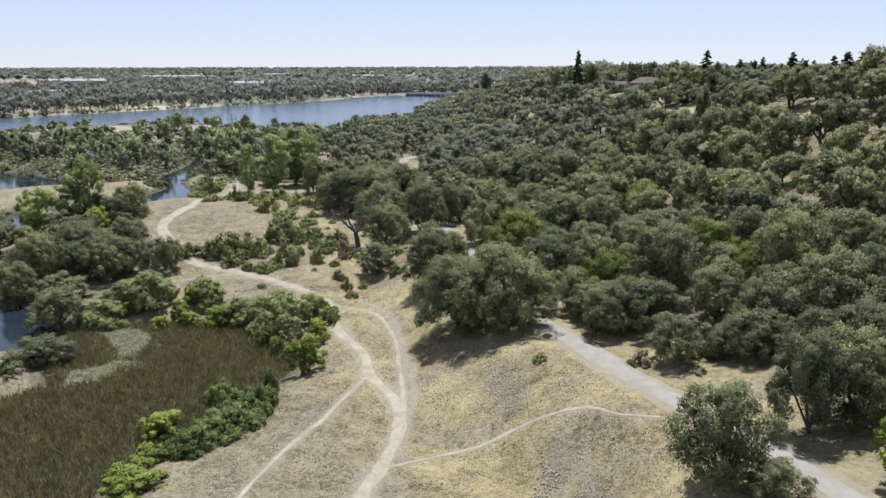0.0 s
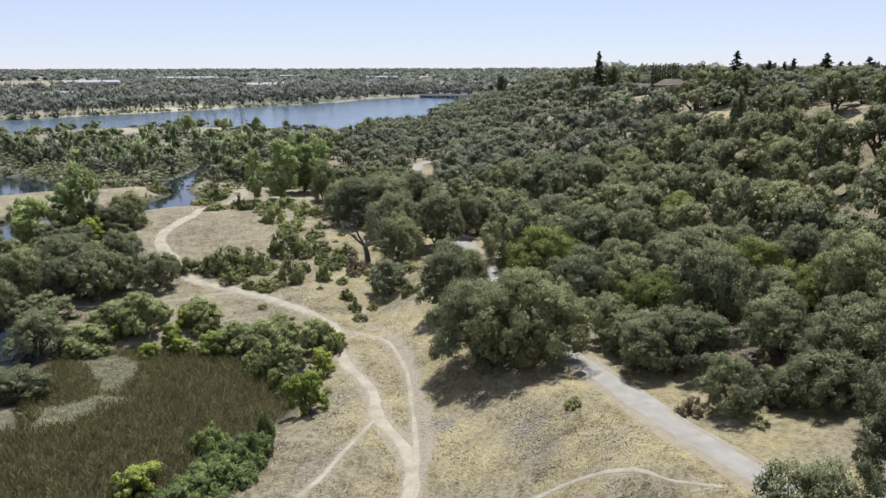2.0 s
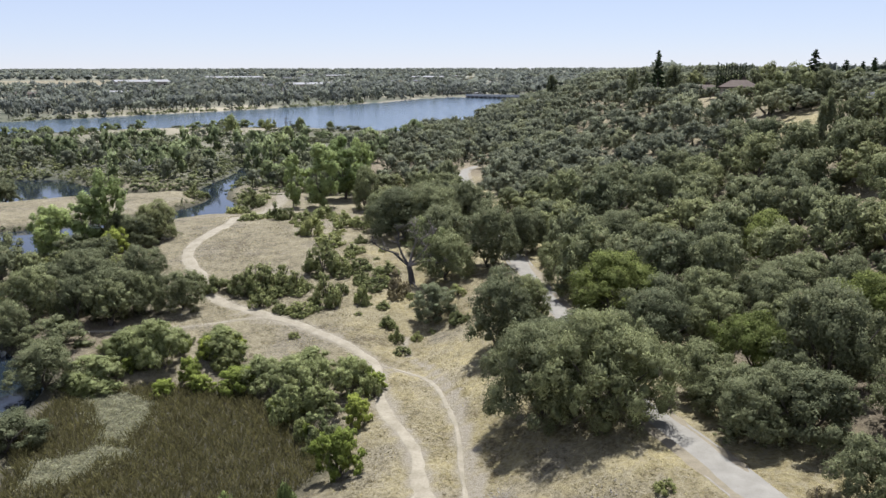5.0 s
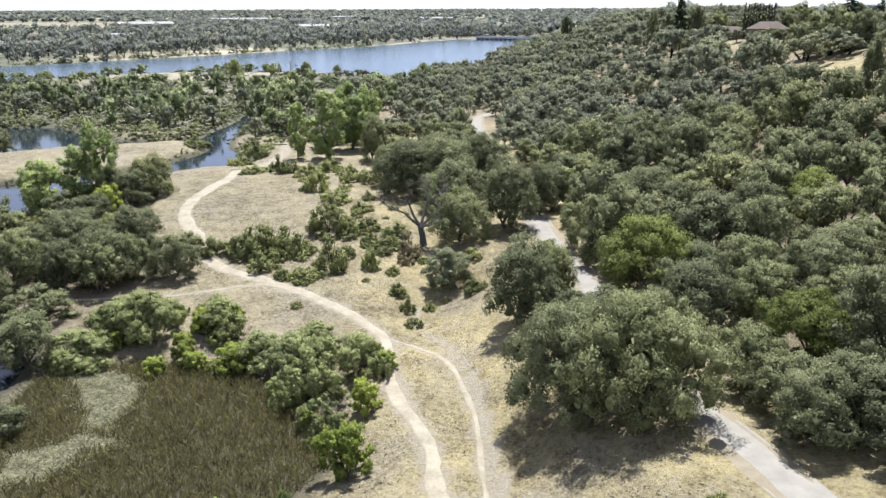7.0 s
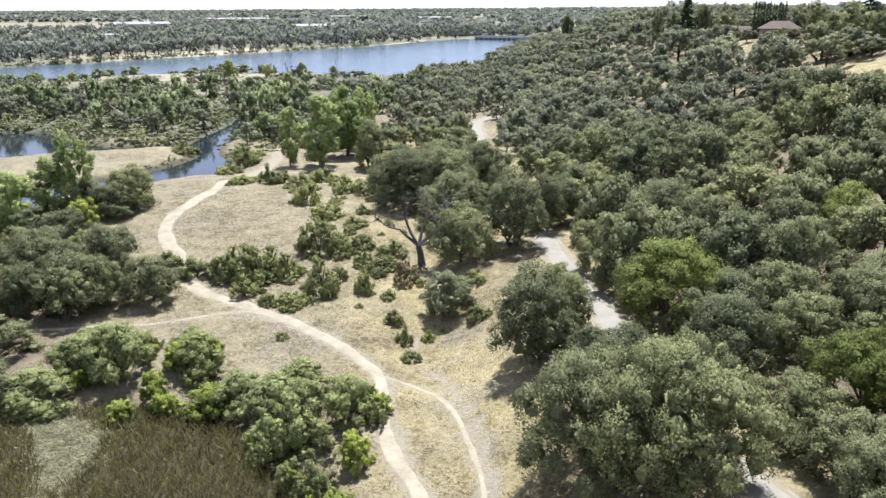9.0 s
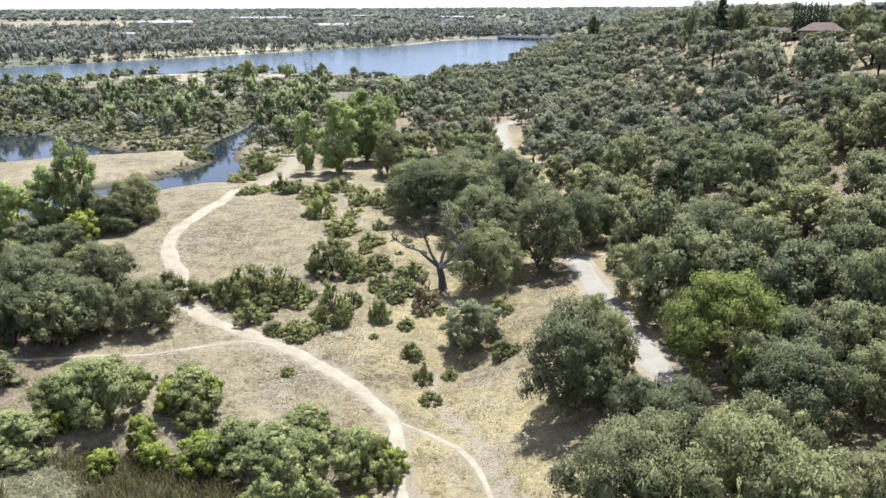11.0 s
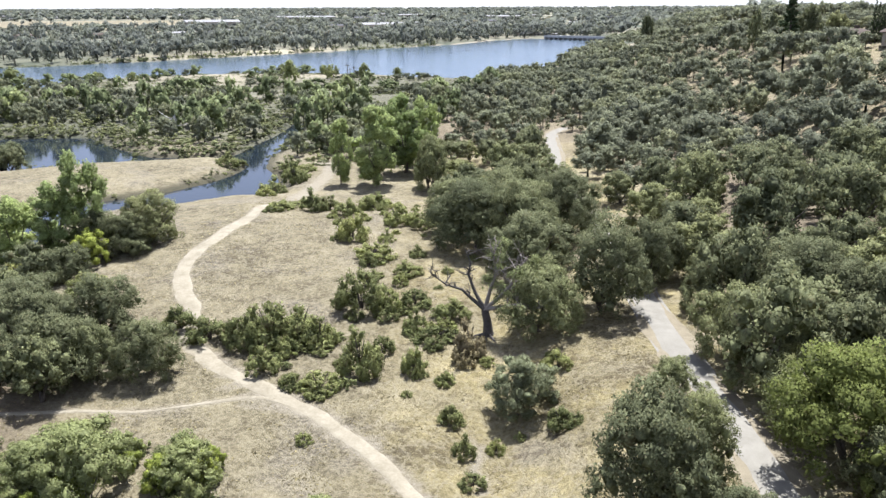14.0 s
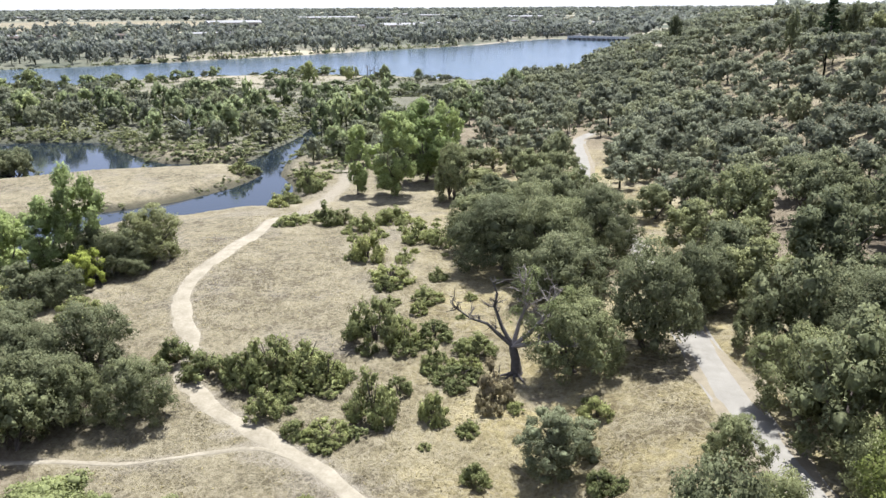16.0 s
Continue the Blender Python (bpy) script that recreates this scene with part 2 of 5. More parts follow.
def ground_material():
    m, nt, b = material("dry grassland soil", 0.95)
    wide, mid, fine, grit = noise_node(nt, 0.07, 4), noise_node(nt, 0.45, 6, 0.7), noise_node(nt, 3.0, 6, 0.8), noise_node(nt, 16.0, 3, 0.8)
    f = maths(nt, "ADD", maths(nt, "MULTIPLY", wide, 0.25), maths(nt, "ADD", maths(nt, "MULTIPLY", mid, 0.35), maths(nt, "MULTIPLY", fine, 0.4)))
    grass = ramp(nt, f, (0.42, (0.068, 0.056, 0.032)), (0.475, (0.120, 0.103, 0.060)), (0.525, (0.166, 0.144, 0.086)), (0.585, (0.228, 0.200, 0.123)))
    gold = ramp(nt, f, (0.42, (0.095, 0.075, 0.034)), (0.49, (0.195, 0.164, 0.076)), (0.58, (0.320, 0.275, 0.138)))
    col = blend(nt, attribute(nt, "gold"), grass, gold)
    weeds = ramp(nt, noise_node(nt, 0.13, 4, 0.65), (0.52, (0, 0, 0)), (0.62, (1, 1, 1)))
    weed = ramp(nt, fine, (0.42, (0.072, 0.062, 0.050)), (0.58, (0.215, 0.194, 0.158)))
    col = blend(nt, maths(nt, "MULTIPLY", weeds, 0.4), col, weed)
    veins = maths(nt, "ABSOLUTE", maths(nt, "SUBTRACT", noise_node(nt, 0.22, 3, 0.55), 0.5))
    worn = ramp(nt, maths(nt, "ADD", veins, maths(nt, "MULTIPLY", fine, 0.03)), (0.016, (1, 1, 1)), (0.030, (0, 0, 0)))
    web = maths(nt, "ABSOLUTE", maths(nt, "SUBTRACT", noise_node(nt, 0.85, 4, 0.6), 0.5))
    stems = ramp(nt, web, (0.008, (1, 1, 1)), (0.045, (0, 0, 0)))
    col = blend(nt, maths(nt, "MULTIPLY", worn, 0.5), col, (0.236, 0.209, 0.142))
    col = blend(nt, maths(nt, "MULTIPLY", stems, 0.5), col, (0.262, 0.234, 0.152))
    litter = ramp(nt, f, (0.40, (0.075, 0.059, 0.040)), (0.5, (0.132, 0.108, 0.070)), (0.6, (0.206, 0.179, 0.121)))
    col = blend(nt, attribute(nt, "litter"), col, litter)
    mud = ramp(nt, f, (0.4, (0.035, 0.033, 0.019)), (0.6, (0.075, 0.068, 0.038)))
    col = blend(nt, attribute(nt, "wet"), col, mud)
    plain = ramp(nt, noise_node(nt, 0.006, 5), (0.38, (0.060, 0.070, 0.045)), (0.5, (0.115, 0.115, 0.078)), (0.62, (0.26, 0.235, 0.165)))
    col = blend(nt, attribute(nt, "plain"), col, plain)
    dirt = ramp(nt, maths(nt, "ADD", maths(nt, "MULTIPLY", fine, 0.5), maths(nt, "MULTIPLY", grit, 0.5)), (0.38, (0.170, 0.150, 0.106)), (0.62, (0.262, 0.235, 0.175)))
    edge = maths(nt, "ADD", attribute(nt, "trail"), maths(nt, "MULTIPLY", maths(nt, "SUBTRACT", fine, 0.5), 0.7))
    col = blend(nt, ramp(nt, edge, (0.25, (0, 0, 0)), (0.7, (1, 1, 1))), col, dirt)
    stony = ramp(nt, grit, (0.4, (0.115, 0.104, 0.080)), (0.6, (0.205, 0.188, 0.15)))
    col = blend(nt, attribute(nt, "stony"), col, stony)
    nt.links.new(col, b.inputs["Base Color"])
    bump(nt, b, maths(nt, "ADD", maths(nt, "MULTIPLY", mid, 0.6), maths(nt, "MULTIPLY", fine, 0.6)), 0.9, 0.42)
    return m


M_GROUND = ground_material()
M_ROAD = mottled("worn pale asphalt and gravel", 0.8, [(0.32, (0.146, 0.138, 0.114)), (0.5, (0.186, 0.177, 0.148)), (0.68, (0.224, 0.214, 0.181))], 0.95, 0.25, 0.02, 14)
M_SHOULDER = mottled("gravel shoulder", 1.2, [(0.3, (0.128, 0.110, 0.074)), (0.7, (0.215, 0.188, 0.130))], 0.95, 0.5, 0.05, 9)
M_DIRT = mottled("packed pale dirt", 0.6, [(0.36, (0.164, 0.145, 0.101)), (0.5, (0.220, 0.197, 0.142)), (0.64, (0.268, 0.242, 0.180))], 0.95, 0.4, 0.04, 7)
M_CONCRETE = mottled("concrete", 0.15, [(0.3, (0.36, 0.35, 0.33)), (0.7, (0.5, 0.49, 0.47))], 0.95, 0.1, 0.02)
M_WALL = mottled("pale stucco", 0.3, [(0.3, (0.27, 0.24, 0.20)), (0.7, (0.36, 0.33, 0.28))], 0.9, 0.1, 0.02)
M_WHITE = mottled("pale metal roof", 0.1, [(0.3, (0.17, 0.17, 0.17)), (0.7, (0.25, 0.25, 0.245))], 0.8, 0.05, 0.02)
M_TILE = mottled("brown roof tile", 0.5, [(0.3, (0.058, 0.045, 0.036)), (0.7, (0.105, 0.083, 0.067))], 0.95, 0.4, 0.06)
M_SLATE = mottled("grey roof shingle", 0.5, [(0.3, (0.045, 0.046, 0.05)), (0.7, (0.085, 0.086, 0.092))], 0.95, 0.3, 0.05)
M_GLASS, nt_, b_ = material("window glass", 0.08)
b_.inputs["Base Color"].default_value = (0.03, 0.035, 0.04, 1)
M_STONE = mottled("grey cobble", 1.5, [(0.3, (0.18, 0.165, 0.135)), (0.7, (0.29, 0.27, 0.225))], 0.95, 0.4, 0.03)


def water_material(name, colour, rough, strength, depth):
    m, nt, b = material(name, rough)
    b.inputs["Base Color"].default_value = (*colour, 1)
    b.inputs["Specular IOR Level"].default_value = 0.5
    b.inputs["IOR"].default_value = 1.33
    c, mp, n = nt.nodes.new("ShaderNodeTexCoord"), nt.nodes.new("ShaderNodeMapping"), nt.nodes.new("ShaderNodeTexNoise")
    mp.inputs["Scale"].default_value = (0.5, 1.1, 1)
    n.inputs["Scale"].default_value, n.inputs["Detail"].default_value = 1.4, 3
    nt.links.new(c.outputs["Object"], mp.inputs[0])
    nt.links.new(mp.outputs[0], n.inputs["Vector"])
    bump(nt, b, n.outputs["Fac"], strength, depth)
    return m


# the lake's base blue partly stands in for sky mirrored by tilted ripples
M_LAKE = water_material("lake water", (0.060, 0.088, 0.115), 0.14, 0.35, 0.25)
M_LAGOON = water_material("lagoon water", (0.012, 0.018, 0.024), 0.05, 0.12, 0.1)


# ---- mesh helpers ----
def mesh_from(name, verts, faces, mat, attrs=(), shade=False, normals=None):
    """A mesh from arrays; faces is an (n, 3) or (n, 4) array."""
    me = bpy.data.meshes.new(name)
    verts, faces = np.asarray(verts, np.float32), np.asarray(faces, np.int32)
    n, k = faces.shape
    me.vertices.add(len(verts))
    me.vertices.foreach_set("co", verts.ravel())
    me.loops.add(n * k)
    me.loops.foreach_set("vertex_index", faces.ravel())
    me.polygons.add(n)
    me.polygons.foreach_set("loop_start", np.arange(0, n * k, k, dtype=np.int32))
    me.polygons.foreach_set("loop_total", np.full(n, k, np.int32))
    if shade or normals is not None:
        me.polygons.foreach_set("use_smooth", np.ones(n, bool))
    for key, values in attrs:
        me.attributes.new(key, "FLOAT", "POINT").data.foreach_set("value", np.asarray(values, np.float32))
    me.materials.append(mat)
    me.update(calc_edges=True)
    if normals is not None:
        me.attributes.new("custom_normal", "FLOAT_VECTOR", "POINT").data.foreach_set("vector", np.asarray(normals, np.float32).ravel())
    return me


def part(name, data, parent, label=""):
    ob = new(name, data)
    ob.parent = parent
    return tagged(ob, label) if label else ob


def bm_mesh(name, bm, mat, shade=False):
    me = bpy.data.meshes.new(name)
    bm.to_mesh(me)
    bm.free()
    me.materials.append(mat)
    if shade:
        me.polygons.foreach_set("use_smooth", np.ones(len(me.polygons), bool))
    return me


def box(bm, x0, y0, z0, x1, y1, z1):
    m = Matrix.Translation(((x0 + x1) / 2, (y0 + y1) / 2, (z0 + z1) / 2)) @ Matrix.Diagonal((abs(x1 - x0), abs(y1 - y0), abs(z1 - z0), 1))
    bmesh.ops.create_cube(bm, size=1.0, matrix=m)


def tubes(runs, sides=6):
    """Tapered limbs: runs of (points, radii). Returns verts and quad faces."""
    vs, fs, base = [], [], 0
    ang = np.linspace(0, 2 * np.pi, sides, endpoint=False)
    for pts, radii in runs:
        pts = np.asarray(pts, float)
        way = np.gradient(pts, axis=0)
        way /= np.linalg.norm(way, axis=1)[:, None] + 1e-9
        side = np.cross(way, [0.31, 0.94, 0.13])
        side /= np.linalg.norm(side, axis=1)[:, None] + 1e-9
        up = np.cross(side, way)
        ring = pts[:, None] + np.asarray(radii)[:, None, None] * (np.cos(ang)[None, :, None] * side[:, None] + np.sin(ang)[None, :, None] * up[:, None])
        vs.append(ring.reshape(-1, 3))
        for i in range(len(pts) - 1):
            for j in range(sides):
                k = (j + 1) % sides
                fs.append((base + i * sides + j, base + i * sides + k, base + (i + 1) * sides + k, base + (i + 1) * sides + j))
        base += len(pts) * sides
    return np.vstack(vs), np.array(fs)


def ball(level):
    """A unit ball of few triangles."""
    bm = bmesh.new()
    bmesh.ops.create_icosphere(bm, subdivisions=level, radius=1.0)
    v = np.array([p.co[:] for p in bm.verts])
    f = np.array([[p.index for p in q.verts] for q in bm.faces])
    bm.free()
    return v, f


BALL = ball(1)


def leaf_cloud(rng, centres, radii, n, size, flat=0.9, up=0.3, inner=0.6, sprigs=6):
    """Leaf sprays: small pointed triangles over the outside of billows, each broken into smaller sprigs, round a dense inner mass."""
    m = len(radii)
    k = rng.normal(size=(m, sprigs, 3)) + [0, 0, 0.15 + 0.5 * up]
    k /= np.linalg.norm(k, axis=2)[:, :, None]
    sc = (centres[:, None] + k * radii[:, None, None] * 0.68 * [1, 1, flat]).reshape(-1, 3)
    sr = (radii[:, None] * rng.uniform(0.36, 0.6, (m, sprigs))).ravel()
    own = np.repeat(np.arange(m), sprigs)
    got, cs, ds, hs = 0, [], [], []
    for _ in range(8):
        i = rng.choice(len(sr), 2 * n, p=sr ** 2 / np.sum(sr ** 2))
        d = rng.normal(size=(2 * n, 3)) + [0, 0, up]
        d /= np.linalg.norm(d, axis=1)[:, None]
        c = sc[i] + d * (sr[i] * rng.uniform(0.62, 1.2, 2 * n) * np.where(rng.random(2 * n) < 0.1, 1.35, 1.0))[:, None] * [1, 1, flat]
        keep = np.ones(len(c), bool)
        for q in range(m):
            keep &= np.sum(((c - centres[q]) / [1, 1, flat]) ** 2, 1) > (0.58 * radii[q]) ** 2
        cs.append(c[keep])
        ds.append(d[keep])
        hs.append(own[i][keep])
        got += keep.sum()
        if got >= n:
            break
    c, d, h = np.vstack(cs)[:n], np.vstack(ds)[:n], np.concatenate(hs)[:n]
    n = len(c)
    lump = c - centres[h]
    lump /= np.linalg.norm(lump, axis=1)[:, None] + 1e-9
    heart = centres.mean(0) - [0, 0, 0.25 * np.ptp(centres[:, 2])]
    out = c - heart
    out /= np.linalg.norm(out, axis=1)[:, None] + 1e-9
    soft = d * 0.4 + lump * 0.55 + out * 0.35 + rng.normal(size=(n, 3)) * 0.16
    soft /= np.linalg.norm(soft, axis=1)[:, None]
    nrm = d * 0.6 + lump * 0.4 + rng.normal(size=(n, 3)) * 0.5
    nrm /= np.linalg.norm(nrm, axis=1)[:, None]
    nrm *= np.where(np.sum(nrm * soft, 1) < 0, -1, 1)[:, None]
    a = np.cross(nrm, rng.normal(size=(n, 3)))
    a /= np.linalg.norm(a, axis=1)[:, None] + 1e-9
    b = np.cross(nrm, a)
    s = size * (0.6 + 0.9 * rng.random(n))[:, None]
    v = np.stack([c - a * s * 0.42 - b * s * 0.3, c + a * s * 0.42 - b * s * 0.25, c + b * s * 0.6 - nrm * s * 0.15], 1).reshape(-1, 3)
    f, soft = np.arange(3 * n).reshape(-1, 3), np.repeat(soft, 3, 0)
    if not inner:
        return v, f, soft
    bv, bf = BALL
    lumps = centres[:, None] + bv[None] * (inner * radii[:, None, None] * rng.uniform(0.5, 1.3, (m, len(bv), 1))) * [1, 1, flat]
    f2 = (bf[None] + (np.arange(m) * len(bv))[:, None, None]).reshape(-1, 3) + len(v)
    return np.vstack([v, lumps.reshape(-1, 3)]), np.vstack([f, f2]), np.vstack([soft, np.tile(bv, (m, 1)) + rng.normal(size=(m * len(bv), 3)) * 0.45])


def crown_clumps(rng, radius, low, high, count, shape="dome"):
    """Clump centres and sizes for a crown of given half width between two heights."""
    cs, rs = [], []
    tall = high - low
    turn, lobe = rng.uniform(0, 6.28), rng.uniform(0, 6.28, 2)
    if shape == "dome":
        cs, rs = [[0, 0, low + tall * 0.55]], [radius * 0.5]
    for k in range(count):
        if shape == "column":
            h = rng.random()
            a, q = rng.uniform(0, 6.28), radius * (0.35 + 0.6 * math.sin(math.pi * min(0.98, h * 0.85 + 0.12))) * rng.random() ** 0.4
            p = [math.cos(a) * q, math.sin(a) * q, low + h * tall]
            r = radius * rng.uniform(0.22, 0.38)
        elif shape == "mound":
            a, q = rng.uniform(0, 6.28), rng.random() ** 0.5
            p = [math.cos(a) * q * radius, math.sin(a) * q * radius, low + tall * (0.1 + 0.8 * (1 - q * q) * rng.uniform(0.15, 1.0))]
            r = radius * rng.uniform(0.18, 0.32)
        elif shape == "wisp":
            n = k % 9
            a, q = turn + n * 2.4, radius * (0.12 + 0.68 * (n / 8) ** 0.6)
            h = 0.06 + 0.9 * rng.random() ** 0.8
            top = low + tall * (1.0 - 0.45 * ((n * 5) % 9) / 9)
            p = [math.cos(a) * q * (1 + 0.25 * h) + rng.normal() * 0.07 * radius, math.sin(a) * q * (1 + 0.25 * h) + rng.normal() * 0.07 * radius, low + (top - low) * h]
            r = radius * rng.uniform(0.13, 0.24) * (1.15 - 0.5 * h)
        else:
            # billows laid over a lobed dome, from the top round to the skirt, and some within it
            u = (k + rng.uniform(0.2, 0.8)) / count
            deep = 1.0 if k % 4 else rng.uniform(0.35, 0.75)
            a, lean = turn + k * 2.4 + rng.normal() * 0.25, u ** 0.75 * (2.4 if low < 0.1 * high else 2.0)
            wide = deep * radius * 0.8 * (1 + 0.16 * math.sin(2 * a + lobe[0]) + 0.12 * math.sin(3 * a + lobe[1])) * rng.uniform(0.72, 1.12)
            r = radius * rng.uniform(0.15, 0.3)
            flare = math.sin(min(lean, 1.8))
            p = [math.cos(a) * wide * flare, math.sin(a) * wide * flare, low + tall * (0.42 + 0.45 * deep * math.cos(lean) * rng.uniform(0.75, 1.12))]
            p[2] = max(p[2], low * 0.5 + r * 0.6)
        cs.append(p)
        rs.append(r)
    return np.array(cs), np.array(rs)


def limbs(rng, radius, low, high, thick, count, stems=1):
    """Trunk and main limbs that reach into the crown."""
    runs = []
    for s in range(stems):
        foot = np.array([rng.uniform(-0.4, 0.4), rng.uniform(-0.4, 0.4), -0.6]) * (stems > 1) + np.array([0, 0, -0.5 * (stems == 1)])
        lean = rng.normal(size=2) * 0.25 * radius * (1 if stems > 1 else 0.35)
        fork = np.array([lean[0], lean[1], low * 0.95 + 0.2])
        mid = (foot + fork) / 2 + np.append(rng.normal(size=2) * 0.12, 0)
        runs.append(([foot, mid, fork], [thick * 1.35, thick * 0.95, thick * 0.8]))
        for k in range(count):
            a = 6.28 * (k + rng.uniform(-0.3, 0.3)) / count + s
            reach = radius * rng.uniform(0.45, 0.8)
            tip = fork + [math.cos(a) * reach, math.sin(a) * reach, (high - low) * rng.uniform(0.3, 0.75)]
            bend = fork + (tip - fork) * 0.5 + np.append(rng.normal(size=2) * 0.25, rng.uniform(0.1, 0.5))
            runs.append(([fork, bend, tip], [thick * 0.6, thick * 0.38, thick * 0.1]))
    return tubes(runs)


def tree_model(name, seed, radius, low, high, leaves, size, mat, clumps, shape="dome", thick=0.22, count=5, stems=1, bark=None, up=0.35, inner=0.6):
    """One tree with its trunk and crown as parts, at the origin."""
    rng = np.random.RandomState(seed)
    root = new(name)
    v, f = limbs(rng, radius, low, high, thick, count, stems)
    part("trunk", mesh_from("trunk", v, f, bark or M_BARK, shade=True), root)
    c, r = crown_clumps(rng, radius, low, high, clumps, shape)
    v, f, soft = leaf_cloud(rng, c, r, leaves, size, up=up, inner=inner)
    part("crown", mesh_from("crown", v, f, mat, normals=soft), root)
    return root


def shrub_model(name, seed, radius, high, leaves, size, mat, clumps=16, count=6):
    rng = np.random.RandomState(seed)
    root = new(name)
    runs = []
    for k in range(count):
        a, q = rng.uniform(0, 6.28), radius * rng.uniform(0.2, 0.6)
        tip = np.array([math.cos(a) * q, math.sin(a) * q, high * rng.uniform(0.55, 0.85)])
        runs.append(([np.array([0, 0, -0.3]), tip * [0.35, 0.35, 0.5], tip], [0.06, 0.045, 0.015]))
    v, f = tubes(runs, 5)
    part("stem", mesh_from("stem", v, f, M_BARK), root)
    c, r = crown_clumps(rng, radius, 0, high, clumps, "mound")
    v, f, soft = leaf_cloud(rng, c, r, leaves, size, up=0.5)
    v[:, 2] = np.maximum(v[:, 2], -0.05)
    part("foliage", mesh_from("foliage", v, f, mat, normals=soft), root)
    return root


PLACE_RNG = random.Random(11)


def plant(models, x, y, radius, high, sink=0.0):
    """A copy of one of some models (a root with its own half width and height), turned at random, on the ground."""
    root, r0, h0 = models[PLACE_RNG.randrange(len(models))]
    k = Matrix.Diagonal((radius / r0 * PLACE_RNG.uniform(0.94, 1.06), radius / r0 * PLACE_RNG.uniform(0.94, 1.06), high / h0, 1))
    return copy_thing(root, pose(x, y, float(height(x, y)) - sink, 0, 0, PLACE_RNG.uniform(0, 360)) @ k)


def drop_models(models):
    """Take the unplaced first models away again."""
    for root, *_ in models:
        for o in (*root.children_recursive, root):
            bpy.data.objects.remove(o)


# ---- ground: one sheet to the horizon ----
def graded(lo, a, b, hi, step, grow):
    """Coordinates with an even fine step from a to b and growing steps to lo and hi."""
    mid = list(np.arange(a, b + 1e-6, step))
    out, s = [], step
    p = b
    while p < hi:
        s = min(s * grow, 160)
        p += s
        out.append(p)
    left, s, p = [], step, a
    while p > lo:
        s = min(s * grow, 160)
        p -= s
        left.append(p)
    return np.array(left[::-1] + mid + out)


TRAIL_MAIN = spline([(-10, -70), (-12, -35), (-9, -3), (-6.4, 20), (-5.4, 40), (-4.7, 50.7), (-4.2, 54), (-3.5, 58.7), (-3.7, 62.7), (-4.8, 66.6), (-8.1, 72.8), (-10.0, 78.9), (-13.2, 84.5), (-15.4, 89.8), (-17.3, 96.6),
                     (-20.2, 99.9), (-26, 104.4), (-32.2, 107.7), (-38.6, 110.7), (-42.8, 113.4), (-45.3, 115.8), (-47.6, 120.3), (-50.5, 123.6), (-53.0, 127.3), (-54.6, 131.8), (-55.6, 138.7),
                     (-56.6, 148.3), (-58.0, 160)], 0.8)
TRAIL_RIGHT = spline([(-3.5, 58.6), (-3.6, 63.3), (-4.6, 70.5), (-5.8, 76.8), (-7.1, 82.7), (-8.8, 87.8), (-11.4, 93.3), (-14, 95.7), (-17.1, 97.2)], 0.8)
TRAIL_LEFT = spline([(-9.4, -6), (-11, 8), (-12.9, 25), (-13.2, 40), (-13.0, 49.6), (-12.5, 53.9), (-11, 59.4), (-9.7, 66.2), (-8.2, 72.3)], 0.8)
TRAIL_SIDE = spline([(-58, 99), (-51, 101.8), (-47.2, 103.0), (-42.9, 103.6), (-39.5, 104.9), (-36.2, 106.7), (-34, 107.4), (-30, 106.4)], 0.8)
TRAIL_CROSS = spline([(-4.0, 55.5), (-3.2, 55.3), (0.3, 57.1), (4.6, 59.4), (8.1, 60.0), (11.6, 59.2), (13.8, 57.2), (16.5, 55.9)], 0.8)
TRAIL_FAINT = spline([(9.6, 59.5), (10.6, 55.5), (11.0, 50.5), (12.2, 45), (13, 40), (14.5, 28), (18, 14)], 0.8)
TRACK_A = spline([(-2.9, 58), (-2.9, 66), (-3.9, 73), (-5.7, 80.2), (-6.7, 84.3), (-7.5, 87.8), (-9.4, 92.2), (-11.7, 96.9), (-14.2, 100.1), (-15.5, 102.7), (-16.6, 106.6)], 0.8)
TRACK_B = spline([(-16.6, 94.6), (-16.2, 93.3), (-14.6, 90.0), (-13.0, 87.0), (-12.1, 84.1), (-11.1, 81.3), (-10.0, 78.5)], 0.8)
TRACK_F = spline([(-38.1, 108.5), (-36.4, 107.1), (-35.2, 106.4), (-33.2, 105.9), (-31.5, 106.0), (-29.5, 106.2)], 0.8)
TRACK_C = spline([(-19, 48), (-16, 54), (-13.4, 57), (-11.8, 58)], 0.8)
TRACK_D = spline([(-26.5, 113), (-24.8, 108), (-22.5, 103), (-21.5, 100)], 0.8)
TRACK_E = spline([(7.0, 75), (8.2, 68), (9.2, 63), (11, 59)], 0.8)
CREST = spline([(-69.4, 204.5), (-65.8, 200), (-62.6, 188), (-60.5, 176), (-58.5, 168), (-57, 159)], 0.8)


CLEARING = (42.3, 167.0)
STONY = [(9.0, 53.0, 1.6), (10.6, 49.0, 1.8), (4.6, 68.0, 1.5), (-2.4, 71.5, 0.9), (6.0, 64.5, 1.2)]


def in_field(x, y):
    """A wide dry field far across the lake."""
    r, a = np.hypot(x, y), np.degrees(np.arctan2(x, y))
    return (r > 1430) & (r < 2250) & (a > -60) & (a < -27 - (r - 1430) / 200)


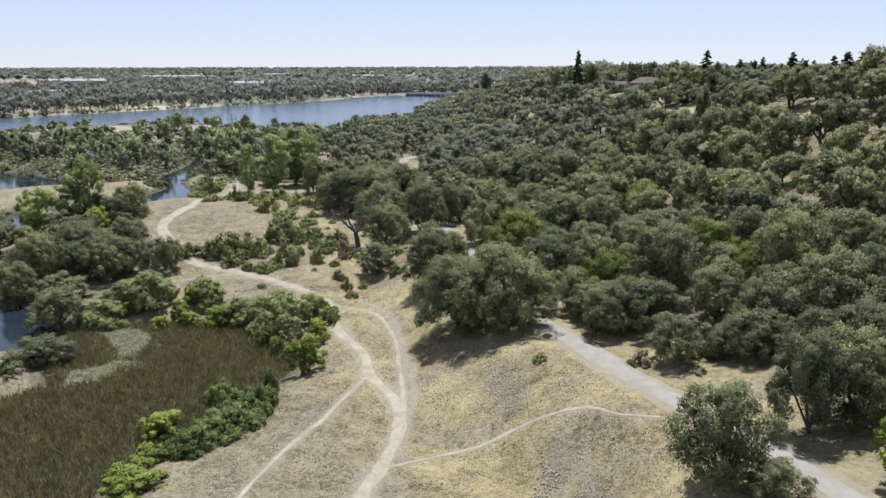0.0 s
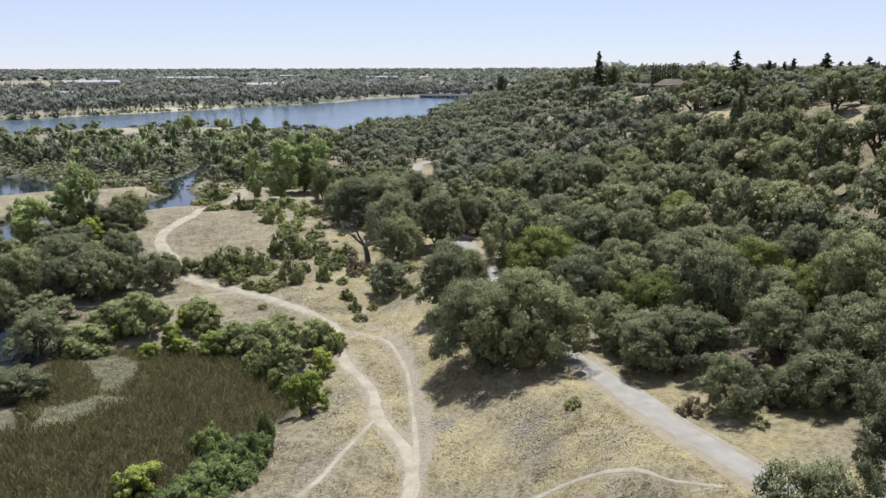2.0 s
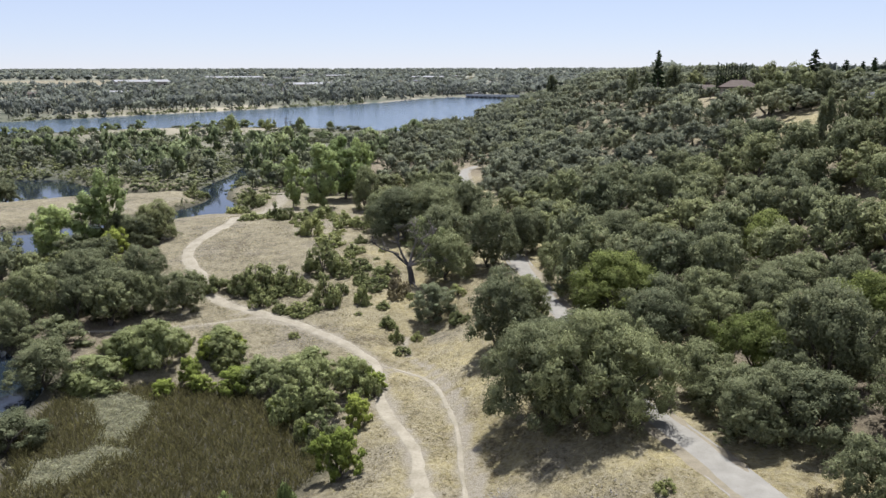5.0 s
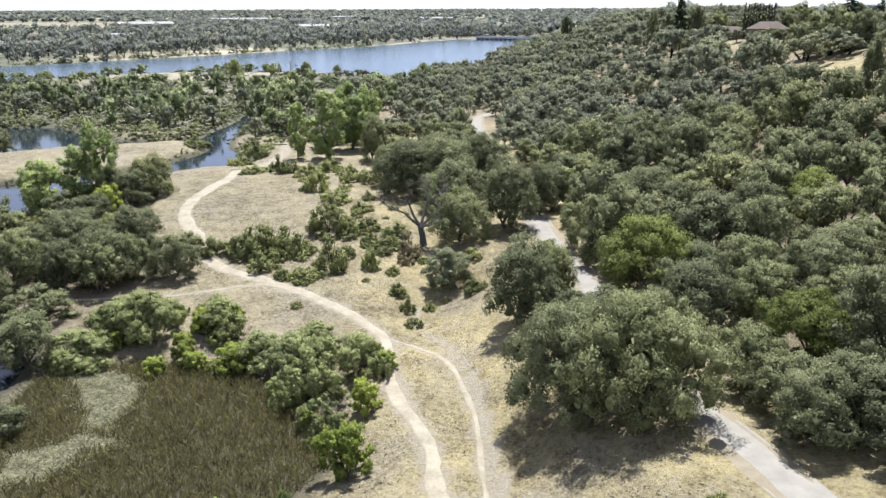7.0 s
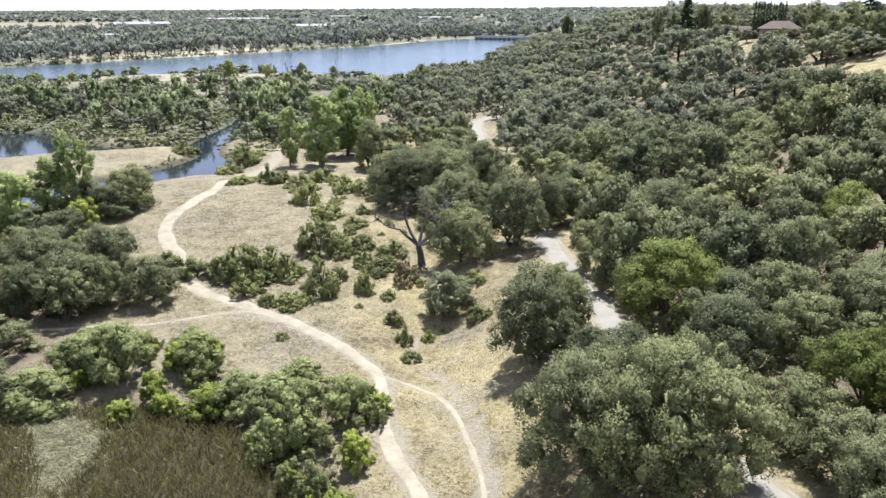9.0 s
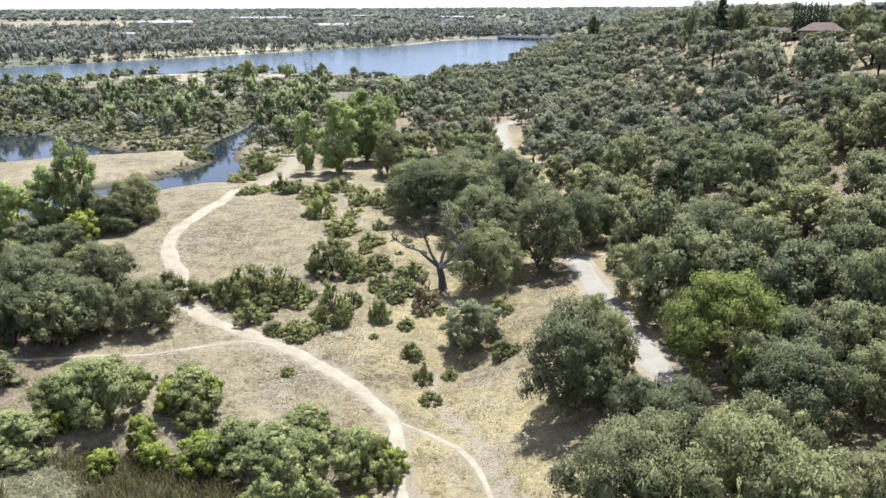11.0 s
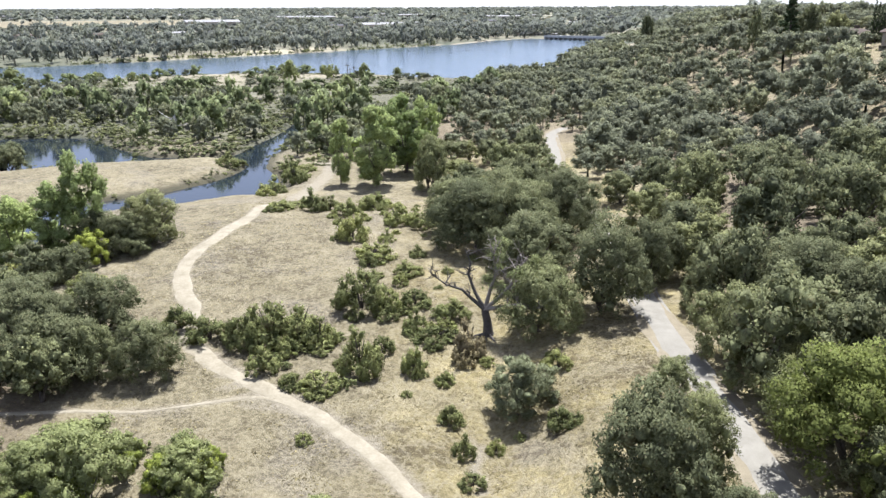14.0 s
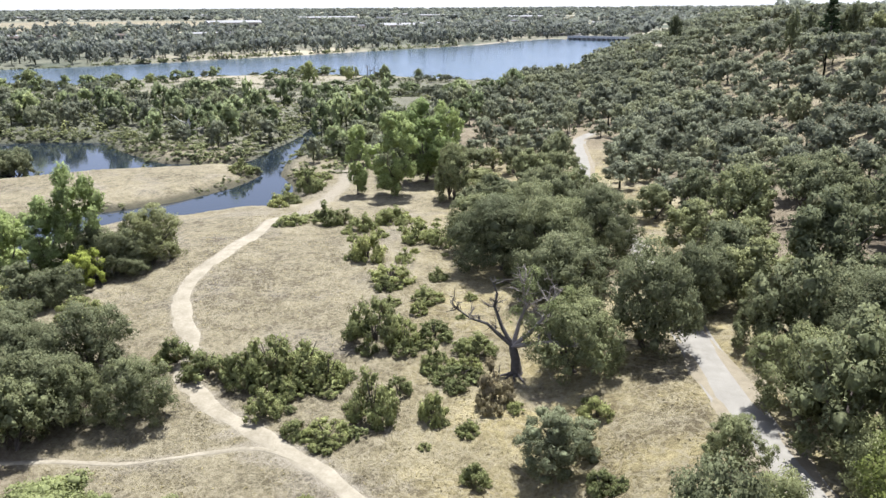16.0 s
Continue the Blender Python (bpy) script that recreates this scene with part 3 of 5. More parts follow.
def build_ground():
    xs = graded(-4700, -92, 38, 4700, 1.0, 1.05)
    ys = graded(-700, -45, 200, 4850, 1.0, 1.045)
    gx, gy = np.meshgrid(xs, ys)
    gz = height(gx, gy)
    near = (np.abs(gx + 25) < 110) & (gy > -75) & (gy < 260)
    rough = near * (0.06 * bumps(gx, gy, 4.3, 21) + 0.04 * bumps(gx, gy, 2.6, 22))
    nx, ny = len(xs), len(ys)
    q = np.arange(nx * ny).reshape(ny, nx)
    faces = np.stack([q[:-1, :-1], q[:-1, 1:], q[1:, 1:], q[1:, :-1]], -1).reshape(-1, 4)
    trail = np.zeros(gx.shape)
    px, py = gx[near], gy[near]
    t = np.zeros(px.shape)
    for line, width, weight in ((TRAIL_MAIN, 0.95, 0.8), (TRAIL_RIGHT, 0.6, 0.62), (TRAIL_LEFT, 0.6, 0.62), (TRAIL_SIDE, 0.6, 0.5), (TRAIL_CROSS, 0.6, 0.5), (TRAIL_FAINT, 0.4, 0.5),
                                (TRACK_A, 0.55, 0.75), (TRACK_B, 0.5, 0.6), (TRACK_F, 0.4, 0.55), (TRACK_C, 0.35, 0.45), (TRACK_D, 0.4, 0.45), (TRACK_E, 0.4, 0.45), (CREST, 1.5, 0.7)):
        t = np.maximum(t, weight * (1 - smooth((line_distance(px, py, line[::2]) - width * 0.6) / (width * 0.9))))
    trail[near] = t
    gz = gz + rough * (1 - smooth(trail * 3)) * smooth((np.abs(foot_gap(gx, gy)) - 2.5) / 2)
    d, g, m = foot_gap(gx, gy), water_gap(gx, gy), outside(gx, gy, MARSH)
    gold = smooth((d + 26) / 8) * (1 - smooth((d - 8) / 5)) * (0.7 + 0.5 * bumps(gx, gy, 11, 31))
    litter = np.maximum(smooth((d - 8) / 6), smooth((-46 - gx) / 6) * smooth((120 - gy) / 10)) * (gy < 900)
    dry_top = smooth((d - 24) / 14) * (gy < 480)
    litter, gold = litter * (1 - 0.65 * dry_top), np.maximum(gold, 0.5 * dry_top)
    litter = np.maximum(litter, smooth((gy - 200) / 40) * (1 - dry_top) * (gy < 600) * 0.8)
    wet = np.maximum(1 - smooth(m / 2.5), 1 - smooth((g - 0.3) / 2.2))
    wet = np.where(np.hypot(gx, gy) > 380, wet * 0.25, wet)
    plain = np.maximum(smooth((np.hypot(gx, gy) - 440) / 150), 0.75 * smooth((gy - 205) / 30) * smooth((-62 - gx) / 10)) * (outside(gx, gy, SPIT) > 0)
    beach = (1 - smooth((outside(gx, gy, LAKE) - 2) / 5)) * (gy > 720) * (gx < -70) * (g > 0) * 0.8
    trail = np.maximum(trail, beach)
    cliff = smooth((d - 16) / 4) * (1 - smooth((d - 42) / 6)) * (gy > 480) * (gy < 680) * 0.9
    trail = np.maximum(trail, cliff)
    stony = np.zeros(gx.shape)
    for sx, sy, sr in STONY:
        stony = np.maximum(stony, 0.5 * (1 - smooth((np.hypot(gx - sx, (gy - sy) * 0.6) + 0.7 * bumps(gx, gy, 4, 33) - sr * 0.5) / (sr * 0.7))))
    open_ = (np.hypot((gx - CLEARING[0]) / 5.5, (gy - CLEARING[1]) / 20) < 1) | (np.hypot((gx - 54.2) / 3, (gy - 137) / 9) < 1)
    gold, litter = np.where(open_, 1, gold), np.where(open_, 0, litter)
    plain = np.maximum(plain, 0.9 * smooth((gy - 430) / 30) * (gx < -100))
    plain = np.where(in_field(gx, gy), 0, plain)
    attrs = [(k, np.clip(v, 0, 1).ravel()) for k, v in (("trail", trail), ("gold", gold), ("litter", litter), ("wet", wet), ("plain", plain), ("stony", stony))]
    me = mesh_from("ground", np.stack([gx, gy, gz], -1).reshape(-1, 3), faces, M_GROUND, attrs, True)
    tagged(new("ground", me), "dry tan grassland, wooded slope and far plain", "ground", kind="structure")


build_ground()


def ribbon(line, width, lift, ragged, seed, skirt=0.12):
    """A strip that lies on the ground along a line, with uneven edges and a turned-down rim."""
    rng = np.random.RandomState(seed)
    way = np.gradient(line, axis=0)
    way /= np.linalg.norm(way, axis=1)[:, None]
    side = np.stack([way[:, 1], -way[:, 0]], 1)
    n = len(line)
    wob = np.convolve(rng.normal(size=(n + 8)), np.ones(4) / 4, "same")[4:n + 4]
    wob2 = np.convolve(rng.normal(size=(n + 8)), np.ones(4) / 4, "same")[4:n + 4]
    us = np.array([-1.3, -1, -0.6, -0.2, 0.2, 0.6, 1, 1.3])
    rows = []
    for k, u in enumerate(us):
        w = width / 2 + ragged * (wob if u < 0 else wob2)
        p = line + side * (u * w)[:, None]
        z = height(p[:, 0], p[:, 1]) + lift
        if k in (0, 7):
            z = z - skirt
        elif k in (1, 6):
            z = z - lift * 0.75
        rows.append(np.column_stack([p, z]))
    v = np.stack(rows, 1).reshape(-1, 3)
    q = np.arange(n * 8).reshape(n, 8)
    return v, np.stack([q[:-1, :-1], q[:-1, 1:], q[1:, 1:], q[1:, :-1]], -1).reshape(-1, 4)


def strip(name, label, line, width, lift, ragged, seed, mat, category):
    v, f = ribbon(line, width, lift, ragged, seed)
    return tagged(new(name, mesh_from(name, v, f, mat)), label, category, kind="structure")


strip("road_shoulder", "pale gravel shoulder beside the path", ROAD, 3.2, 0.09, 0.3, 1, M_SHOULDER, "shoulder")
strip("road", "pale worn paved cycle path", ROAD, 2.6, 0.13, 0.03, 2, M_ROAD, "road")
strip("dirt_trail_1", "wide pale dirt trail winding through dry meadow", TRAIL_MAIN, 1.05 + 0.55 * smooth((TRAIL_MAIN[:, 1] - 104) / 12), 0.03, 0.2, 3, M_DIRT, "trail")
strip("dirt_trail_2", "narrow pale dirt trail beside the slope", TRAIL_RIGHT, 0.42, 0.034, 0.13, 4, M_DIRT, "trail")
strip("dirt_trail_3", "narrow pale dirt trail branching off", TRAIL_LEFT, 0.38, 0.034, 0.13, 5, M_DIRT, "trail")
strip("dirt_trail_4", "thin pale dirt side trail", TRAIL_SIDE, 0.34, 0.034, 0.12, 6, M_DIRT, "trail")
strip("dirt_trail_5", "thin pale dirt trail to the paved path", TRAIL_CROSS, 0.36, 0.034, 0.12, 7, M_DIRT, "trail")


for name, label, y0, y1, mat in (("lake_water", "rippled blue lake water", 318, 1000, M_LAKE), ("lagoon_water", "calm dark lagoon water", 60, 318, M_LAGOON)):
    wv = [(x, y, WATER) for y in (y0, y1) for x in (-900, -30)]
    tagged(new(name, mesh_from(name, wv, np.array([(0, 1, 3, 2)]), mat)), label, "water", kind="structure")

# ---- trees and shrubs ----
oaks_fine = [(tree_model("oak_tree", 40 + k, 4.6, 0.25, 7.4, 22000, 0.16, M_OAK, 46 + 4 * k, thick=0.24, stems=1 + k % 2, inner=0.42), 4.5, 7.6) for k in range(5)]
oaks_big = [(tree_model("oak_tree", 30 + k, 6.0, 0.25, 8.6, 48000, 0.15, M_OAK, 70 + 6 * k, thick=0.32, stems=1 + k % 2, count=6, inner=0.42), 5.9, 8.8) for k in range(3)]
oaks_mid = [(tree_model("oak_tree", 60 + k, 4.6, (0.4, 1.5)[k % 2], 7.4, 4800, 0.27, M_OAK, 30 + 2 * k, thick=0.26, stems=1 + k % 2), 4.5, 7.6) for k in range(6)]
oaks_yellow = [(tree_model("oak_tree", 50 + k, 5.2, 0.3, 7.6, 27000, 0.16, M_OAKYELLOW, 52, thick=0.26, inner=0.42), 5.1, 7.8) for k in range(2)]
cottonwoods = [(tree_model("cottonwood_tree", 80 + k, 3.4, 1.2, 11.0, 9000, 0.24, M_GREEN, 40, "column", 0.22, 5, 1 + k % 2, up=0.2, inner=0.62), 3.9, 11.4) for k in range(3)]
willows = [(tree_model("willow_shrub", 90 + k, 2.6, 0.0, 4.4, 9000, 0.12, M_WILLOW, 60, ("dome", "wisp", "dome")[k], 0.06, 5, 3, inner=0.6), 2.6, 4.5) for k in range(3)]
shrubs = [(shrub_model("shrub", 100 + k, 1.5, 2.0, 2600, 0.12, M_SHRUB, 34 + 3 * k), 1.5, 2.2) for k in range(4)]
brights = [(tree_model("bright_shrub", 110 + k, 1.7, 0.0, 3.0, 6500, 0.13, M_BRIGHT, 34, thick=0.05, stems=3), 1.75, 3.0) for k in range(2)]
brambles = [(shrub_model("bramble", 120 + k, 2.2, 2.0, 5200, 0.16, M_BRAMBLE, 44), 2.3, 2.1) for k in range(2)]
dries = [(shrub_model("dry_shrub", 130, 1.5, 1.8, 1800, 0.16, M_DRYBUSH, 16), 1.8, 1.8)]
rounds = [(tree_model("round_shrub", 140, 2.5, 0.0, 4.6, 20000, 0.10, M_ROUND, 60, thick=0.08, stems=4), 2.6, 4.7)]

TAKEN = []


def plant_all(rows, models, label, category, group, grow=1.0):
    for x, y, r, h in rows:
        if models is oaks_fine and r > 4.4:
            tagged(plant(oaks_big, x, y, r, h, 0.12), label, category, group)
            TAKEN.append((x, y, r * 0.55))
            continue
        tagged(plant(models, x, y, r * grow, h * grow, 0.12), label, category, group)
        TAKEN.append((x, y, r * 0.55))


OAKS_ROADSIDE = [(-4.6, 96.6, 3.8, 8.3), (-2.0, 99.2, 2.5, 6.0), (-13.9, 121.4, 3.75, 6.81), (-8.7, 125.4, 4.35, 9.1), (-5.4, 132.7, 2.89, 7.51), (4.8, 106.2, 2.6, 4.6), (-3.1, 108.8, 2.04, 3.70), (-24.6, 141.9, 5.3, 8.3), (-19.0, 140.6, 5.2, 8.9), (-14.8, 149.4, 4.9, 8.4), (-17.2, 133.6, 4.3, 7.6), (-22.5, 150.5, 4.6, 8.0), (-28.0, 148.5, 4.2, 7.2), (2.2, 89.6, 3.1, 5.2), (0.0, 93.2, 2.3, 4.2), (9.6, 93.4, 3.9, 6.4), (8.4, 98.2, 3.0, 5.0), (-41.5, 185.3, 3.61, 9.41), (-0.6, 81.2, 4.8, 8.3), (4.6, 79.0, 4.9, 8.4), (6.0, 84.6, 2.9, 7.8), (1.7, 117.2, 3.67, 6.66), (-3.4, 136.4, 3.09, 6.31), (8.2, 124.6, 4.82, 7.07), (-0.0, 127.2, 2.52, 5.78), (4.6, 109.5, 2.8, 4.6)]
OAKS_YELLOW = [(6.6, 102.6, 5.4, 8.0), (17.0, 88.5, 3.6, 5.6), (27.5, 92.0, 3.9, 6.6), (31.0, 84.0, 3.3, 5.6), (24.0, 118.0, 3.9, 6.2)]
OAKS_UPHILL = [(18.5, 47.2, 3.16, 6.79), (21.2, 44.6, 1.82, 2.68), (14.8, 76.4, 3.1, 5.2), (19.6, 67.9, 2.52, 4.58), (23.7, 68.3, 2.31, 3.38), (26.2, 67.7, 3.05, 4.48), (26.1, 53.5, 3.16, 8.02), (29.4, 55.4, 3.71, 7.20), (29.6, 62.7, 3.38, 6.14), (14.0, 80.6, 3.1, 4.0), (17.0, 78.6, 2.9, 5.6), (15.2, 100.7, 3.53, 5.87), (20.1, 97.4, 3.67, 6.67)]
OAKS_SPIT = [(-128.5, 187.5, 3.6, 6.2), (-134.0, 190.5, 4.2, 7.4), (-139.5, 192.0, 3.8, 6.6), (-131.0, 183.0, 3.0, 4.6)]
OAKS_WEST = [(-65.9, 131.8, 2.94, 5.77), (-64.6, 124.3, 2.60, 4.08), (-63.4, 133.3, 3.10, 4.98), (-51.4, 106.1, 3.70, 6.71), (-57.0, 109.2, 3.24, 6.83), (-52.0, 113.2, 3.66, 6.65), (-44.6, 108.6, 2.82, 5.40), (-48.6, 107.3, 2.47, 5.06), (-55.7, 104.2, 2.81, 6.31), (-62.5, 136.2, 3.63, 6.38), (-62.5, 133.0, 2.55, 2.80), (-58.5, 111.3, 4.49, 6.61), (-60.7, 103.4, 4.31, 7.11), (-48.1, 88.0, 3.60, 5.52), (-43.5, 76.2, 3.30, 3.51), (-60.1, 98.0, 3.04, 5.57)]
COTTONWOODS = [(-74.2, 128.0, 3.2, 8.0), (-77.2, 130.6, 2.6, 6.6), (-67.9, 131.5, 3.25, 11.74), (-69.9, 129.2, 3.56, 9.22), (-80.6, 134.2, 2.6, 7.6), (-51.5, 185.9, 4.36, 13.37), (-49.8, 197.0, 5.02, 13.84), (-48.9, 207.5, 3.62, 12.72), (-58.0, 215.4, 4.92, 10.52), (-57.5, 184.7, 2.50, 11.25)]
WILLOWS = [(-39.5, 93.7, 2.80, 5.11), (-33.4, 95.7, 2.42, 3.59), (-44.0, 89.3, 3.08, 3.07), (-27.3, 90.9, 2.59, 3.41), (-20.9, 86.4, 3.24, 5.27), (-23.9, 89.4, 2.52, 3.93), (-17.9, 89.4, 2.17, 3.95), (-18.1, 81.1, 1.86, 3.37), (-42.9, 93.3, 2.02, 3.68), (-22.7, 84.2, 1.41, 3.17), (-43.0, 97.0, 3.41, 3.02), (-34.3, 97.1, 2.00, 3.38), (-39.5, 97.5, 1.41, 2.54), (-22.8, 92.7, 2.14, 2.99)]
BRIGHT = [(-39.8, 93.1, 1.52, 2.78), (-36.2, 88.2, 1.25, 2.01), (-34.8, 91.0, 1.46, 3.07), (-29.4, 90.0, 2.20, 3.09), (-14.6, 74.6, 1.98, 4.28), (-23.8, 60.7, 1.99, 2.47), (-22.6, 55.7, 1.48, 1.94), (-21.5, 50.9, 2.75, 2.06), (-65.1, 128.4, 2.26, 4.52), (29.2, 45.9, 2.52, 5.42), (-32.9, 89.4, 1.24, 2.26), (-15.7, 83.4, 1.36, 3.05)]
BRAMBLES = [(-17.8, 60.4, 2.66, 2.26), (-16.9, 64.9, 1.80, 2.42), (-19.2, 57.5, 1.90, 1.96), (-20.7, 58.1, 1.46, 1.56), (-17.5, 63.3, 2.27, 2.45), (-16.5, 68.1, 0.90, 2.91), (-21.1, 68.0, 1.69, 2.36), (-18.4, 58.7, 2.16, 1.78), (-16.9, 61.6, 1.97, 1.94), (-16.3, 65.9, 1.30, 1.79), (-19.3, 56.4, 1.42, 1.30), (-21.3, 56.7, 1.20, 1.11), (-19.0, 64.3, 1.55, 2.25)]
SHRUBS_MEADOW = [(-42.9, 115.4, 1.71, 2.57), (-39.1, 115.1, 1.66, 3.52), (-37.4, 115.9, 2.11, 4.32), (-34.8, 116.4, 2.08, 3.77), (-32.7, 116.3, 1.39, 3.02), (-35.6, 111.1, 1.34, 2.43), (-29.9, 109.6, 1.42, 1.65), (-32.4, 109.5, 0.87, 1.49), (-27.6, 112.7, 1.50, 4.30), (-26.8, 116.1, 0.92, 1.86), (-31.5, 123.7, 2.23, 4.56), (-28.8, 123.4, 1.25, 2.79), (-26.6, 125.1, 1.26, 1.76), (-25.3, 120.7, 1.06, 2.12), (-22.9, 119.2, 1.69, 1.56), (-23.4, 113.8, 0.96, 2.70), (-20.5, 112.8, 0.73, 1.05), (-18.8, 108.0, 0.87, 1.60), (-10.6, 107.8, 0.92, 1.51), (-22.3, 123.1, 1.45, 2.10), (-46.7, 116.8, 1.40, 2.53), (-54.4, 153.9, 1.54, 1.62)]
SHRUBS_BANK = [(-71.0, 123.5, 1.8, 2.8), (-66.5, 121.5, 1.6, 2.2), (-75.0, 124.5, 2.0, 2.6), (-88.3, 200.5, 2.4, 3.5), (-86.8, 202.6, 1.6, 2.2), (-73.8, 199.0, 2.0, 2.8), (-70.5, 192.5, 1.8, 2.6), (-84.5, 224.0, 2.4, 3.2), (-68.0, 179.0, 2.2, 3.8), (-65.5, 175.5, 1.6, 2.4), (-64.0, 168.5, 1.5, 2.0), (-49.9, 155.2, 1.88, 3.62), (-39.2, 141.7, 1.90, 4.11), (-35.2, 142.5, 1.10, 1.76), (-44.5, 153.5, 1.75, 2.86), (-36.4, 151.3, 2.07, 3.10), (-33.2, 150.1, 1.63, 2.66), (-34.4, 135.6, 2.30, 2.40), (-29.3, 131.7, 1.64, 1.85), (-41.0, 141.1, 0.68, 1.12), (-29.9, 137.5, 1.02, 1.63), (-67.0, 186.2, 2.05, 4.80), (-42.6, 158.6, 2.18, 3.26), (-48.1, 156.7, 1.46, 2.70), (-18.9, 108.4, 0.86, 1.56), (-17.0, 104.6, 0.82, 2.31), (-15.7, 101.4, 1.00, 1.31), (-15.0, 106.0, 0.69, 1.41), (-10.9, 108.4, 0.84, 1.52), (-28.4, 102.9, 0.65, 0.92), (-20.6, 113.1, 0.64, 1.04), (-11.7, 115.1, 1.16, 1.89), (8.2, 69.1, 0.72, 1.08)]
ROUNDBUSH = [(-13.8, 110.4, 2.75, 4.7)]
DRYBUSH = [(16.7, 67.5, 1.06, 1.82), (-19.6, 117.6, 1.83, 3.31), (-19.5, 116.0, 1.30, 2.08), (11.1, 109.1, 1.41, 1.28)]

plant_all(OAKS_ROADSIDE, oaks_fine, "broad grey-green live oak beside the paved path", "tree", "oaks along the path")
plant_all(OAKS_YELLOW, oaks_yellow, "yellow-green live oak on the slope above the path", "tree", "yellow-green oaks")
plant_all(OAKS_UPHILL, oaks_fine, "grey-green live oak above the paved path", "tree", "oaks above the path")
plant_all(OAKS_SPIT, oaks_mid, "grey-green oak on the grassy spit", "tree", "oaks on the spit")
plant_all(OAKS_WEST, oaks_fine, "dense dark oak near the marsh pond", "tree", "oaks by the ponds")
plant_all(COTTONWOODS, cottonwoods, "tall light-green cottonwood by the lagoon", "tree", "cottonwoods")
plant_all(WILLOWS, willows, "grey-green willow thicket on the marsh edge", "shrub", "willows round the marsh")
for x, y, r, h in WILLOWS:
    for k in range(4):
        a = PLACE_RNG.uniform(0, 6.28)
        q = r * PLACE_RNG.uniform(0.6, 1.1)
        models = (willows, shrubs, willows, brights)[PLACE_RNG.randrange(4)]
        tagged(plant(models, x + q * math.cos(a), y + q * math.sin(a), r * PLACE_RNG.uniform(0.35, 0.6), h * PLACE_RNG.uniform(0.45, 0.8), 0.1), "leafy shrub in the thicket on the marsh edge", "shrub", "thicket on the marsh edge")
plant_all(BRIGHT, brights, "bright yellow-green leafy shrub", "shrub", "bright shrubs")
plant_all(BRAMBLES, brambles, "dark green bramble mound beside the marsh", "shrub", "brambles")
plant_all(SHRUBS_MEADOW, shrubs, "olive-green shrub on dry meadow", "shrub", "meadow shrubs", 1.12)
for x, y, r, h in SHRUBS_MEADOW:
    for k in range(3):
        a, q = PLACE_RNG.uniform(0, 6.28), r * PLACE_RNG.uniform(0.8, 1.5)
        px, py, size = x + q * math.cos(a), y + q * math.sin(a), r * PLACE_RNG.uniform(0.35, 0.7)
        if min(float(line_distance(px, py, line[::3])) for line in (TRAIL_MAIN, TRAIL_SIDE)) > size + 0.8:
            tagged(plant((shrubs, willows)[k == 2], px, py, size, size * PLACE_RNG.uniform(0.9, 1.4), 0.08), "low olive shrub in a loose clump on dry meadow", "shrub", "loose shrub clumps")
SHORE_TREES = [(-264.0, 338.7, 5.85, 9.13), (-237.1, 356.9, 2.64, 4.93), (-225.3, 365.5, 2.63, 4.63), (-157.7, 379.8, 3.71, 9.73), (-128.6, 393.3, 2.73, 7.52), (-144.5, 394.0, 3.80, 7.09), (-120.8, 416.4, 2.36, 4.57)]
plant_all(SHORE_TREES, willows, "lone grey-green tree near the lake shore", "tree", "trees by the lake shore")
plant_all(SHRUBS_BANK, shrubs, "small green shrub on dry bank", "shrub", "bank shrubs")
plant_all(ROUNDBUSH, rounds, "large round grey-green bush on dry grass", "shrub", "round bushes")
plant_all(DRYBUSH, dries, "brown half-dry bush on dry grass", "shrub", "dry bushes")


